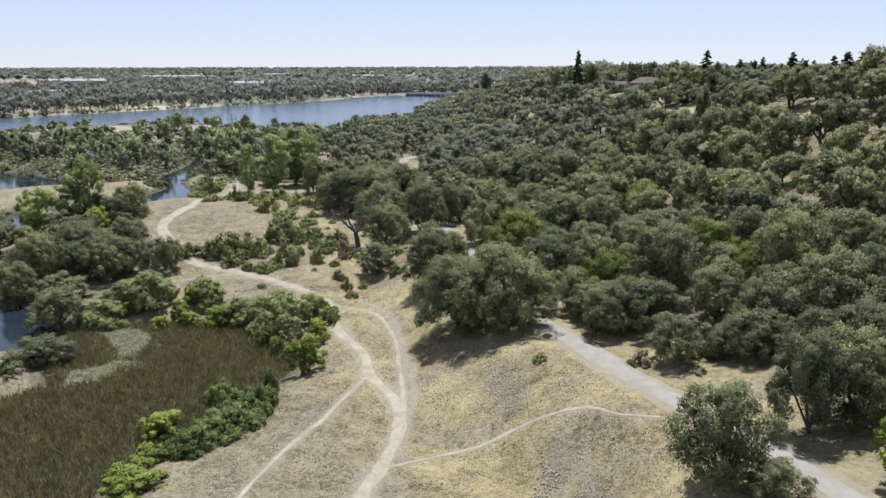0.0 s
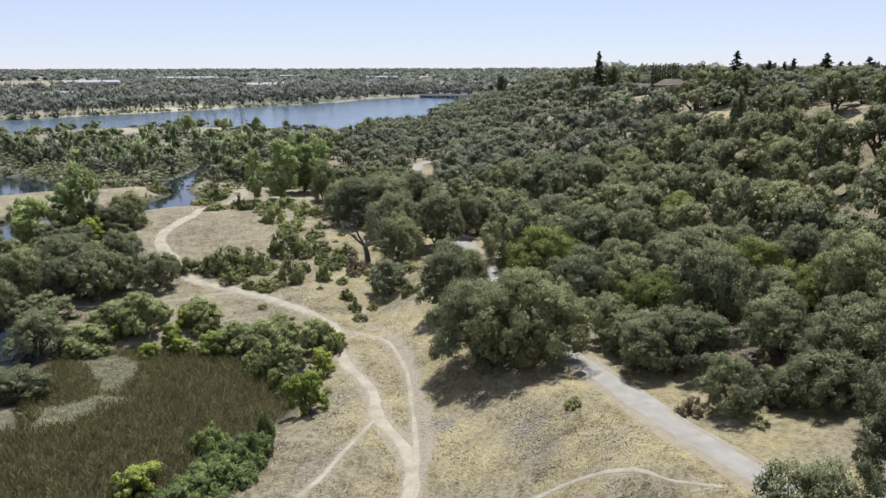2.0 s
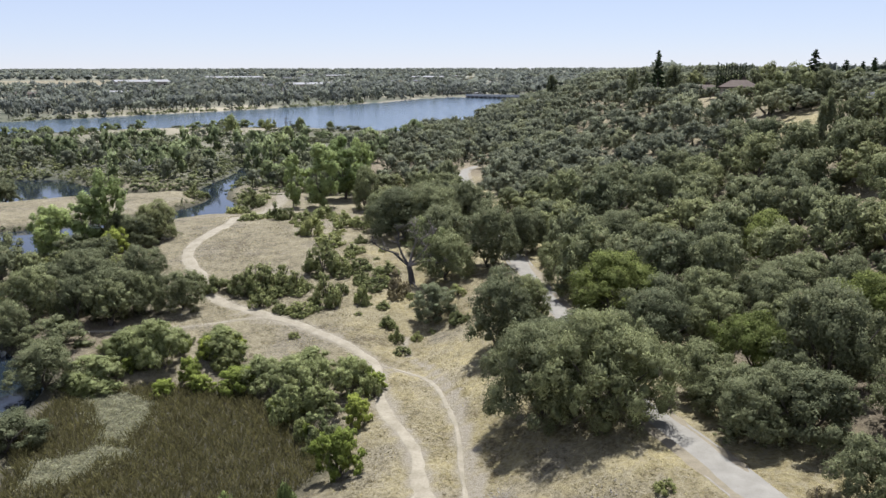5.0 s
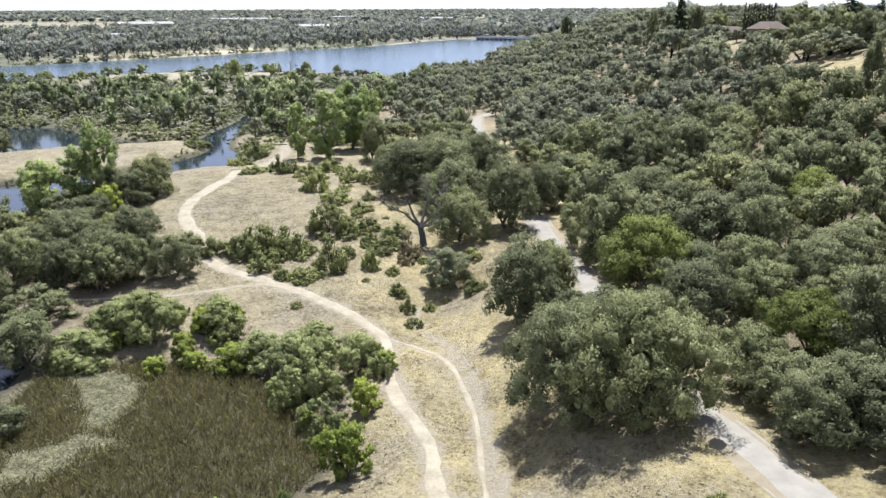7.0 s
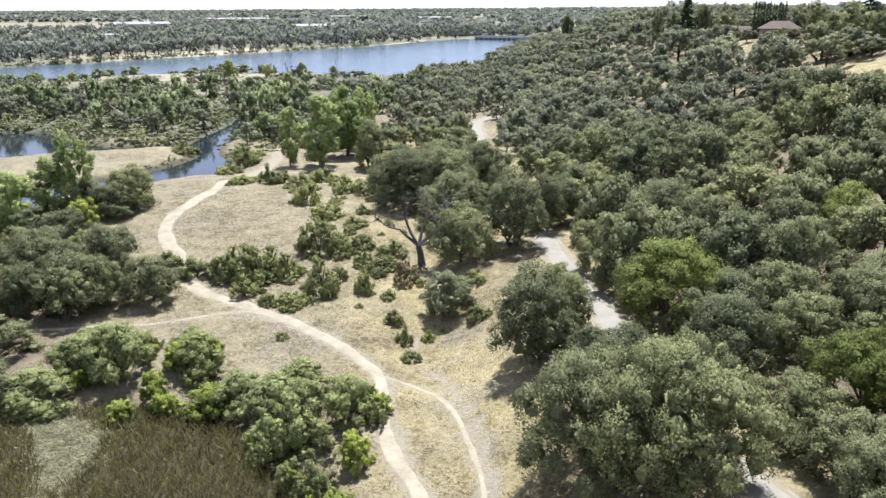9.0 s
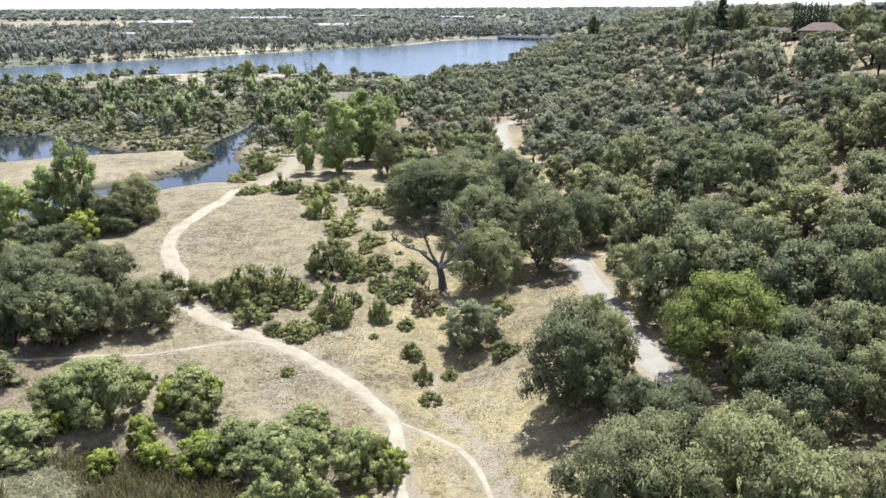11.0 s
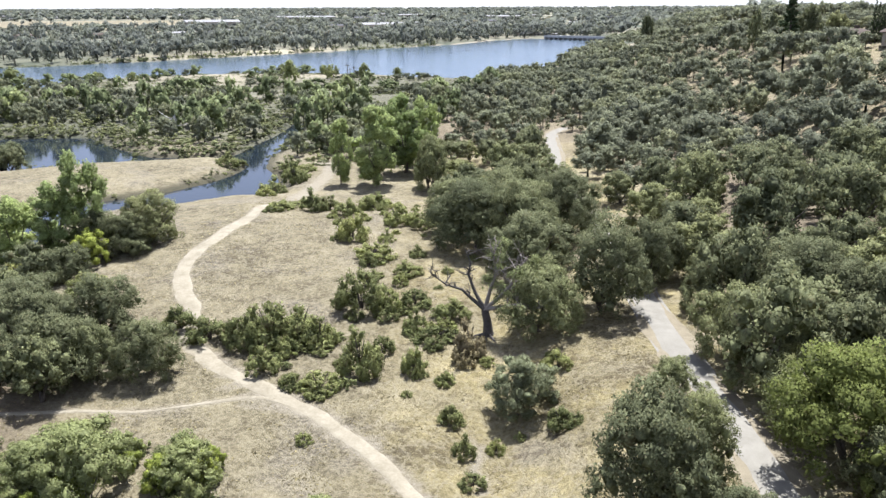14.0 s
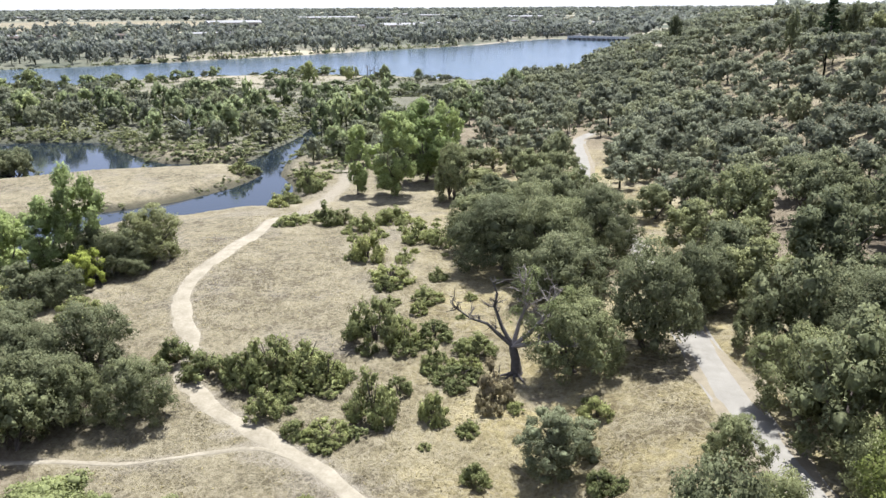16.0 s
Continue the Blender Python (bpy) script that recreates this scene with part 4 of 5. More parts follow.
def dead_tree(x, y, high):
    """A leaning old oak, half dead: forked trunk, bare crooked branches, some sparse leaves."""
    rng = np.random.RandomState(7)
    root = new("half_dead_tree")
    root.matrix_world = pose(x, y, float(height(x, y)) - 0.1)
    k = high / 8.5
    fork = np.array([-0.3, 0.1, 2.2]) * k
    v, f = tubes([([(0.15, 0, -0.5), (0.05, 0, 0.2), (-0.05, 0.05, 1.2 * k), fork], [0.72 * k, 0.46 * k, 0.36 * k, 0.32 * k])], 9)
    part("trunk", mesh_from("trunk", v, f, M_DEADBARK, shade=True), root)
    lines = [[(-1.5, 0.0, 3.2), (-2.2, -0.3, 4.0), (-3.6, -0.2, 4.3), (-4.9, -0.5, 5.3)],
             [(-1.2, 0.3, 3.6), (-1.9, 0.6, 5.2), (-1.6, 0.4, 6.2), (-2.3, 0.9, 7.4)],
             [(0.1, 0.5, 4.0), (0.6, 0.4, 5.6), (0.2, 0.9, 6.9), (0.9, 1.0, 8.4)],
             [(0.9, -0.2, 3.4), (1.9, 0.1, 4.6), (2.4, 0.4, 6.0), (3.3, 0.2, 7.0)],
             [(1.3, -0.6, 2.9), (2.6, -0.9, 3.3), (3.6, -0.8, 3.0), (4.5, -1.1, 3.3)]]
    for n, line in enumerate(lines):
        pts = np.vstack([fork, np.array(line) * k])
        runs = [(pts, [0.2 * k, 0.16 * k, 0.12 * k, 0.08 * k, 0.02])]
        for s in range(11):
            u = rng.uniform(1.2, 4)
            a = int(min(u, 3))
            base = pts[a] + (pts[a + 1] - pts[a]) * (u - a)
            along = (pts[a + 1] - pts[a]) / np.linalg.norm(pts[a + 1] - pts[a])
            way = along * 0.5 + rng.normal(size=3) * [0.75, 0.75, 0.5] + [0, 0, 0.35]
            way = way / np.linalg.norm(way) * rng.uniform(0.5, 1.5) * k
            runs.append(([base, base + way * 0.5 + rng.normal(size=3) * 0.1, base + way], [0.075, 0.05, 0.018]))
            for q in range(4):
                w2 = way * rng.uniform(0.2, 0.5) + rng.normal(size=3) * 0.3
                b2 = base + way * rng.uniform(0.4, 0.95)
                runs.append(([b2, b2 + w2 * 0.5 + rng.normal(size=3) * 0.05, b2 + w2], [0.034, 0.024, 0.012]))
        v, f = tubes(runs, 5)
        part("branch", mesh_from("branch", v, f, M_DEADBARK if n < 2 else M_DEADWOOD), root)
    c = np.array([(0.9, 0.2, 4.2), (2.1, 0.0, 5.2), (2.9, -0.2, 4.0), (1.4, -0.5, 3.3), (3.4, 0.2, 5.8), (0.4, 0.6, 5.6), (3.6, -0.9, 3.2), (2.2, 0.6, 3.8), (0.7, 0.9, 7.4), (-0.2, 0.3, 4.6)]) * k
    v, f, soft = leaf_cloud(rng, np.vstack([c, c + rng.normal(size=c.shape) * 0.5]), np.full(2 * len(c), 0.75 * k), 4200, 0.12, inner=0)
    part("crown", mesh_from("crown", v, f, M_WILLOW, normals=soft), root, "sparse grey-green leaves")
    for q in range(4):
        v, f = tubes([([(0, 0, 0.15), (0.5 - 0.5 * q, -0.7, 0.05), (1.3 - 1.1 * q, -1.7, -0.3)], [0.16, 0.1, 0.04])], 6)
        part("root", mesh_from("root", v, f, M_DEADBARK), root)
    tagged(root, "half-dead oak with bare crooked branches", "tree")
    TAKEN.append((x, y, 3.0))


SNAG = [(-18.7, 121.2, 4.16, 8.78)]
dead_tree(SNAG[0][0], SNAG[0][1], SNAG[0][3])


# ---- woods: scattered over the slope, the lagoon's banks and the far shore ----
WOODS_RNG = np.random.RandomState(23)


def scatter(x0, x1, y0, y1, gap, wanted, tries):
    """Random places at least gap apart where wanted(x, y) allows."""
    cell, spots = {}, []
    for x0_, y0_, u in zip(WOODS_RNG.uniform(x0, x1, tries), WOODS_RNG.uniform(y0, y1, tries), WOODS_RNG.random(tries)):
        i, j = int(x0_ // gap), int(y0_ // gap)
        if any((x0_ - a) ** 2 + (y0_ - b) ** 2 < gap * gap for p in (-1, 0, 1) for q in (-1, 0, 1) for a, b in cell.get((i + p, j + q), ())):
            continue
        cell.setdefault((i, j), []).append((x0_, y0_))
        spots.append((x0_, y0_, u))
    s = np.array(spots)
    ok = wanted(s[:, 0], s[:, 1]) > s[:, 2]
    return s[ok][:, :2]


def free(spots, margin):
    t = np.array(TAKEN)
    d = np.hypot(spots[:, 0, None] - t[None, :, 0], spots[:, 1, None] - t[None, :, 1]) - t[None, :, 2] - margin
    return spots[d.min(1) > 0]


def slope_cover(x, y):
    d = foot_gap(x, y)
    thin = 0.97 - 0.45 * smooth((d - 26) / 18) * smooth((bumps(x, y, 24, 41) + 0.25) / 0.6)
    hole = (np.hypot((x - CLEARING[0]) / 5.0, (y - CLEARING[1]) / 21) < 1) | (np.hypot((x - 54.2) / 2.4, (y - 137) / 8) < 1)
    bluff = (y > 490) & (y < 670) & (d > 20) & (d < 42) & (bumps(x, y, 26, 43) > -0.9)
    return np.where((d > 4.0 + 1.6 * smooth((74 - y) / 8)) & (d < 150) & ~hole & ~bluff & (line_distance(x, y, ROAD[::4]) > 3.1), thin, 0)


TAKEN += [(42, 236, 8), (41, 222, 7), (39.5, 208, 5), (40, 226, 6), (38, 217, 5), (38.8, 269, 6), (36.5, 257, 5), (53.0, 167.5, 5.5), (51, 158, 4)]
hill_spots = free(scatter(-60, 170, 26, 420, 5.1, slope_cover, 34000), 0.5)
rank = np.hypot(hill_spots[:, 0] - 5, (hill_spots[:, 1] - 75) * 0.8)
hill_spots = hill_spots[np.argsort(rank)]
near_hill, mid_hill, far_hill = hill_spots[:170], hill_spots[170:450], hill_spots[450:]
for n, (x, y) in enumerate(near_hill):
    r = WOODS_RNG.uniform(2.8, 4.6)
    h = r * WOODS_RNG.uniform(1.4, 2.1)
    fine = math.hypot(x - 8, y - 72) < 36
    tagged(plant(oaks_fine if fine else oaks_mid, x, y, r, h, 0.15), "grey-green live oak on the wooded slope", "tree", "oaks on the slope")


def crown_arrays(seed, shape, leaves, size, clumps, radius=1.0, low=0.22, high=1.6, trunk=True):
    """Plain arrays of one small tree, half width 1, for joined far woods."""
    rng = np.random.RandomState(seed)
    c, r = crown_clumps(rng, radius, low, high, clumps, shape)
    v, f, soft = leaf_cloud(rng, c, r, leaves, size, inner=0.62 if leaves > 50 else 0)
    if trunk:
        tv, tf = tubes([([(0, 0, -0.15), (0.02, 0.02, (low + high) / 2)], [0.06, 0.03])], 4)
        f = np.vstack([f, tf[:, :3] + len(v), tf[:, [0, 2, 3]] + len(v)])
        v, soft = np.vstack([v, tv]), np.vstack([soft, tv * [1, 1, 0] * 20 + [0.01, 0, 0.01]])
    return v, f, soft


def joined(name, label, category, spots, radii, highs, models, mat, sink=0.2):
    """Many far plants as one mesh."""
    vs, fs, ts, ns, base = [], [], [], [], 0
    zs = height(spots[:, 0], spots[:, 1]) - sink
    for (x, y), z, r, h in zip(spots, zs, radii, highs):
        v, f, soft = models[WOODS_RNG.randint(len(models))]
        a = WOODS_RNG.uniform(0, 6.28)
        c, s = math.cos(a), math.sin(a)
        vs.append(np.column_stack([(v[:, 0] * c - v[:, 1] * s) * r + x, (v[:, 0] * s + v[:, 1] * c) * r + y, v[:, 2] * h / 1.65 + z]))
        ns.append(np.column_stack([soft[:, 0] * c - soft[:, 1] * s, soft[:, 0] * s + soft[:, 1] * c, soft[:, 2]]))
        fs.append(f + base)
        ts.append(np.full(len(v), WOODS_RNG.random()))
        base += len(v)
    me = mesh_from(name, np.vstack(vs), np.vstack(fs), mat, [("tint", np.concatenate(ts))], normals=np.vstack(ns))
    return tagged(new(name, me), label, category, kind="stuff")


def oak_sizes(spots):
    r = WOODS_RNG.uniform(2.8, 4.8, len(spots))
    return r, r * WOODS_RNG.uniform(1.3, 1.9, len(spots)) * (1 - 0.38 * smooth((foot_gap(spots[:, 0], spots[:, 1]) - 52) / 15))


lo_dome = [crown_arrays(200 + k, "dome", 900, 0.11, 15, low=(0.1, 0.3)[k % 2]) for k in range(5)]
high_dome = [crown_arrays(215 + k, "dome", 800, 0.11, 13, 1.0, (0.35, 0.6)[k % 2], 1.6) for k in range(4)]
lo_mound = [crown_arrays(210 + k, "mound", 240, 0.17, 10, 1.0, 0.0, 1.6, False) for k in range(4)]
tiny_mound = [crown_arrays(260 + k, "mound", 60, 0.35, 6, 1.0, 0.0, 1.6, False) for k in range(3)]
tiny_dome = [crown_arrays(220 + k, "dome", 200, 0.24, 9) for k in range(4)]
tiny_col = [crown_arrays(230 + k, "column", 150, 0.22, 8) for k in range(3)]
upper = foot_gap(far_hill[:, 0], far_hill[:, 1]) > 36
joined("upper_slope_woods", "open grey-green oak woods with bare trunks on the upper slope", "woods", far_hill[upper], *oak_sizes(far_hill[upper]), high_dome, M_OAK_HAZED)
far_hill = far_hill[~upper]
joined("slope_woods", "grey-green oak woods on the far slope", "woods", far_hill, *oak_sizes(far_hill), lo_dome, M_OAK_HAZED)
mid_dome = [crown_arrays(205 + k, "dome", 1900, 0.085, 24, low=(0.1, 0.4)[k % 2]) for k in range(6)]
joined("mid_slope_woods", "grey-green oak woods higher on the slope", "woods", mid_hill, *oak_sizes(mid_hill), mid_dome, M_OAK_HAZED)

bluff_spots = scatter(-60, 260, 420, 900, 8.0, slope_cover, 9000)
joined("bluff_woods", "oak woods along the lakeside bluff", "woods", bluff_spots, WOODS_RNG.uniform(4, 6, len(bluff_spots)), WOODS_RNG.uniform(6, 9, len(bluff_spots)), tiny_dome, M_OAK_HAZED)
under = scatter(-60, 120, 26, 330, 4.2, lambda x, y: np.where((foot_gap(x, y) > 2.2 + 3.5 * smooth((72 - y) / 8)) & (line_distance(x, y, ROAD[::4]) > 2.5), np.where(foot_gap(x, y) < 7, 0.6, 0.25), 0), 9000)
joined("slope_scrub", "low scrub under the oaks", "scrub", under, WOODS_RNG.uniform(0.5, 1.4, len(under)), WOODS_RNG.uniform(0.5, 1.7, len(under)), lo_mound, M_LOWSCRUB)


def strip_cover(x, y):
    """Left of the path, from the meadow's end to the lake."""
    d, g = foot_gap(x, y), water_gap(x, y)
    dense = smooth((y - 150) / 70) * 0.75 + smooth((d + 22) / 10) * 0.8
    open_ = smooth((bumps(x, y, 42, 51) - 0.25) / 0.3) * smooth((y - 205) / 20)
    crest = (line_distance(x, y, CREST) < 3.6) & (y < 216)
    return np.where((d < np.where(y > 243, 3.6, -3.5)) & (g > 1.5) & (line_distance(x, y, ROAD[::4]) > 2.6) & (x > -75) & (y > 132) & ~crest, dense * (1 - 0.9 * open_ * (d < -14)), 0)


def SHRINK(spots):
    """Plants stay lower towards the lake."""
    return 1 - 0.5 * smooth((spots[:, 1] - 275) / 75) * (1 - smooth((foot_gap(spots[:, 0], spots[:, 1]) + 22) / 8))


strip_spots = free(scatter(-76, -4, 130, 420, 5.2, strip_cover, 9000), 0.4)
tall = (bumps(strip_spots[:, 0], strip_spots[:, 1], 30, 61) > 0.15) | (foot_gap(strip_spots[:, 0], strip_spots[:, 1]) > -16)
near_strip = strip_spots[:, 1] < 215
for x, y in strip_spots[near_strip & tall]:
    tagged(plant(oaks_mid, x, y, WOODS_RNG.uniform(2.4, 4.0), WOODS_RNG.uniform(4.5, 7.0), 0.15), "rounded oak between path and lagoon", "tree", "oaks by the lagoon")
for x, y in strip_spots[near_strip & ~tall]:
    tagged(plant(shrubs, x, y, WOODS_RNG.uniform(1.1, 2.2), WOODS_RNG.uniform(1.3, 3.0), 0.1), "olive-green shrub between path and lagoon", "shrub", "shrubs by the lagoon")
far_strip = strip_spots[~near_strip]
joined("lakeside_woods", "mixed green woods before the lake", "woods", far_strip, WOODS_RNG.uniform(2.4, 4.2, len(far_strip)) * SHRINK(far_strip), WOODS_RNG.uniform(4, 8, len(far_strip)) * SHRINK(far_strip), lo_dome, M_OAK_HAZED)


def isle_cover(x, y):
    """The low land between lagoon and lake."""
    g = water_gap(x, y)
    bare = smooth((bumps(x, y, 46, 71) + 0.22) / 0.35) * smooth((y - 262) / 40)
    spit = outside(x, y, SPIT) < 4
    return np.where((g > 1.0) & (y > 205) & ~spit & (foot_gap(x, y) < -8), (0.95 - 0.93 * bare) * (1 - 0.3 * smooth((y - 330) / 50)), 0)


isle_spots = scatter(-330, -60, 200, 446, 4.6, isle_cover, 16000)
kind_pick = WOODS_RNG.random(len(isle_spots)) + 0.25 * bumps(isle_spots[:, 0], isle_spots[:, 1], 40, 73)
a, b = isle_spots[kind_pick < 0.42], isle_spots[(kind_pick >= 0.42) & (kind_pick < 0.62)]
c = isle_spots[kind_pick >= 0.62]
joined("island_scrub", "mixed green scrub on low island", "scrub", a, WOODS_RNG.uniform(1.6, 3.4, len(a)), WOODS_RNG.uniform(1.6, 3.6, len(a)) * SHRINK(a), lo_mound, M_LOWSCRUB)
M_GREEN_FAR = foliage("far cottonwood leaves", (0.130, 0.158, 0.075), (0.250, 0.280, 0.150), 0.4, True, dry_part=0.05)
joined("island_cottonwoods", "light-green cottonwoods on low island", "woods", b, WOODS_RNG.uniform(2.4, 4.0, len(b)), WOODS_RNG.uniform(5, 9, len(b)) * SHRINK(b), [crown_arrays(240 + k, "column", 360, 0.27, 16) for k in range(3)], M_GREEN_FAR)
joined("island_trees", "grey-green trees on low island", "woods", c, WOODS_RNG.uniform(2.4, 4.0, len(c)), WOODS_RNG.uniform(4, 7.5, len(c)) * SHRINK(c), lo_dome, M_OAK_HAZED)


def brush_cover(x, y):
    g = water_gap(x, y)
    return np.where((g > 0.15) & (y > 200) & (outside(x, y, SPIT) > 4) & (foot_gap(x, y) < -10), 0.9 - 0.6 * smooth((bumps(x, y, 46, 71) + 0.22) / 0.35) * smooth((y - 262) / 40), 0)


brush_mound = [crown_arrays(270 + k, "mound", 110, 0.24, 8, 1.0, 0.0, 1.6, False) for k in range(4)]
brush = scatter(-330, -60, 200, 446, 3.3, brush_cover, 24000)
joined("island_brush", "low olive-brown brush on low island", "scrub", brush, WOODS_RNG.uniform(1.6, 2.8, len(brush)), WOODS_RNG.uniform(0.9, 2.2, len(brush)) * SHRINK(brush), brush_mound, M_LOWSCRUB)


def west_cover(x, y):
    g, m = water_gap(x, y), outside(x, y, MARSH)
    return np.where((g > 0.6) & (m > 1.5) & (x < -50 - 0.25 * (y - 100)) & (x > -160) & (outside(x, y, SPIT) > 2), 0.8, 0)


west_spots = free(scatter(-150, -44, 70, 124, 4.8, west_cover, 6000), 0.3)
for x, y in west_spots[:110]:
    if WOODS_RNG.random() < 0.55:
        tagged(plant(oaks_mid, x, y, WOODS_RNG.uniform(2.2, 3.6), WOODS_RNG.uniform(4.0, 6.6), 0.15), "dense dark oak near the marsh pond", "tree", "oaks by the ponds")
    else:
        tagged(plant(shrubs, x, y, WOODS_RNG.uniform(1.2, 2.2), WOODS_RNG.uniform(1.4, 3.0), 0.1), "olive-green shrub by the pond", "shrub", "shrubs by the ponds")

behind = scatter(30, 170, -60, 26, 4.8, slope_cover, 6000)
joined("slope_woods_behind", "grey-green oak woods on the near slope", "woods", behind, *oak_sizes(behind), tiny_dome, M_OAK_HAZED)

# small shrubs dotted over the upper meadow
def dotted(x, y):
    ok = (foot_gap(x, y) < -7) & (water_gap(x, y) > 3) & (x > -29.5 - 0.6 * np.maximum(y - 122, 0))
    for line in (TRAIL_MAIN, TRACK_D, CREST):
        ok &= line_distance(x, y, line[::3]) > 2.0
    return np.where(ok, 0.25 + 0.5 * smooth((bumps(x, y, 15, 77) + 0.2) / 0.5), 0)


dots = free(scatter(-52, -12, 106, 168, 2.9, dotted, 2500), 0.3)
for x, y in dots[:90]:
    r = WOODS_RNG.uniform(0.35, 1.15)
    tagged(plant(shrubs, x, y, r, r * WOODS_RNG.uniform(0.9, 1.6), 0.06), "small green shrub on dry meadow", "shrub", "small meadow shrubs")

# lagoon rim
rim = scatter(-190, -62, 115, 275, 2.0, lambda x, y: np.where((water_gap(x, y) > 0.1) & (((outside(x, y, SPIT) < 3) & (water_gap(x, y) < 2.3)) | ((x < -95) & (outside(x, y, SPIT) > 3) & (water_gap(x, y) < 6))), 0.85, 0), 26000)
big = outside(rim[:, 0], rim[:, 1], SPIT) > 3
joined("rim_scrub", "green reeds and scrub on the lagoon's rim", "scrub", rim, np.where(big, WOODS_RNG.uniform(1.2, 2.3, len(rim)), WOODS_RNG.uniform(1.0, 1.8, len(rim))), np.where(big, WOODS_RNG.uniform(0.9, 2.4, len(rim)), WOODS_RNG.uniform(0.7, 1.5, len(rim))), lo_mound, M_LOWSCRUB)
ring = np.vstack([LAKE, LAKE[:1]]).astype(float)
along = np.vstack([a + (b - a) * np.linspace(0, 1, max(2, int(np.linalg.norm(b - a) / 0.8)))[:, None] for a, b in zip(ring[:-1], ring[1:])])
shore = along + WOODS_RNG.normal(size=along.shape) * 4.0
edge = outside(shore[:, 0], shore[:, 1], LAKE)
shore = shore[(edge > 0.3) & (edge < np.where(shore[:, 1] > 470, 10, 5)) & (shore[:, 1] > 330) & (shore[:, 0] > -560) & ~((shore[:, 1] > 760) & (shore[:, 0] < -120)) & (WOODS_RNG.random(len(shore)) < 0.75)]
joined("shore_scrub", "low green scrub along the lake's shore", "scrub", shore, WOODS_RNG.uniform(1.4, 3.0, len(shore)), np.where(shore[:, 1] > 470, WOODS_RNG.uniform(2, 4.5, len(shore)), WOODS_RNG.uniform(0.6, 1.4, len(shore))), tiny_mound, M_LOWSCRUB)


def far_shore(x, y):
    g = outside(x, y, LAKE)
    dense = (1 - smooth((g - 70) / 90) * 0.8) * np.where(in_field(x, y), 0, 1)
    return np.where((g > 3) & (foot_gap(x, y) < -25) & ((y > 480) | (x < -340)), dense * np.where(g < 6, 0.7, 1), 0)


shore_spots = scatter(-900, 0, 380, 1450, 9, far_shore, 26000)
pick = WOODS_RNG.random(len(shore_spots)) < 0.5
# far-shore pines, oaks and plain trees all take the haze-tinted foliage colour
joined("far_shore_pines", "grey-green pines along the far shore", "woods", shore_spots[pick], WOODS_RNG.uniform(4, 6.5, pick.sum()), WOODS_RNG.uniform(11, 18, pick.sum()), tiny_col, M_HAZED_FAR)
joined("far_shore_woods", "grey-green oak woods along the far shore", "woods", shore_spots[~pick], WOODS_RNG.uniform(5, 8, (~pick).sum()), WOODS_RNG.uniform(8, 13, (~pick).sum()), tiny_dome, M_HAZED_FAR)
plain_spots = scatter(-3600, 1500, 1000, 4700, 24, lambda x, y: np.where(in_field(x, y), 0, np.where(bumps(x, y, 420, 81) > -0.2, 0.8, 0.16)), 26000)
joined("plain_woods", "scattered trees on the far plain", "woods", plain_spots, WOODS_RNG.uniform(7, 14, len(plain_spots)), WOODS_RNG.uniform(8, 14, len(plain_spots)), [crown_arrays(250 + k, "dome", 26, 1.05, 5, trunk=False) for k in range(3)], M_HAZED_FAR, 1.0)

# ---- ridge: conifers, cypresses, houses ----
def conifer_model(name, seed, radius, high, leaves, size, power=1.0):
    """A spire: short drooping branch sprays in tiers round a straight trunk."""
    rng = np.random.RandomState(seed)
    root = new(name)
    v, f = tubes([([(0, 0, -0.4), (0, 0, high * 0.5), (0, 0, high * 0.98)], [0.2, 0.12, 0.02])], 6)
    part("trunk", mesh_from("trunk", v, f, M_BARK, shade=True), root)
    cs, rs = [], []
    for k in range(90):
        h = 0.06 + 0.92 * (k + rng.random()) / 90
        q = radius * (1 - h) ** power * rng.uniform(0.2, 0.85)
        a = rng.uniform(0, 6.28)
        cs.append((math.cos(a) * q, math.sin(a) * q, h * high))
        rs.append(0.10 * radius + 0.26 * radius * (1 - h))
    v, f, soft = leaf_cloud(rng, np.array(cs), np.array(rs), leaves, size, 0.6, -0.1, 0.6, 3)
    part("crown", mesh_from("crown", v, f, M_CONIFER, normals=soft), root)
    return root


conifers = [(conifer_model("conifer", 300 + k, 1.9, 10, 3600, 0.3, 0.8), 0.95, 10) for k in range(3)]
cypresses = [(conifer_model("cypress", 310, 0.7, 8, 2200, 0.26, 0.3), 0.72, 8)]
CONIFERS = [(26.4, 278.8, 1.68, 14.70), (53.9, 215.0, 1.55, 9.43), (79.5, 228.3, 1.69, 7.80), (94.3, 239.7, 1.62, 6.22), (68.3, 163.1, 1.60, 7.24), (72.8, 167.5, 1.53, 6.82), (77.3, 248.2, 1.28, 7.17), (73.5, 257.9, 1.32, 6.60), (81.1, 223.5, 1.16, 5.59), (84.0, 225.7, 1.18, 5.65), (77.8, 258.3, 1.13, 6.26), (79.4, 173.1, 1.46, 6.83)]
CYPRESSES = [(40.2, 256.9, 0.50, 8.03), (41.0, 257.0, 0.50, 7.60), (41.7, 257.1, 0.50, 7.16), (42.4, 257.1, 0.50, 7.58), (43.2, 257.2, 0.50, 7.15), (43.9, 257.3, 0.50, 7.57), (44.7, 257.3, 0.50, 7.14), (45.4, 257.4, 0.50, 6.71), (46.2, 257.5, 0.51, 7.13), (46.9, 257.5, 0.51, 6.71), (47.6, 257.6, 0.51, 7.13)]
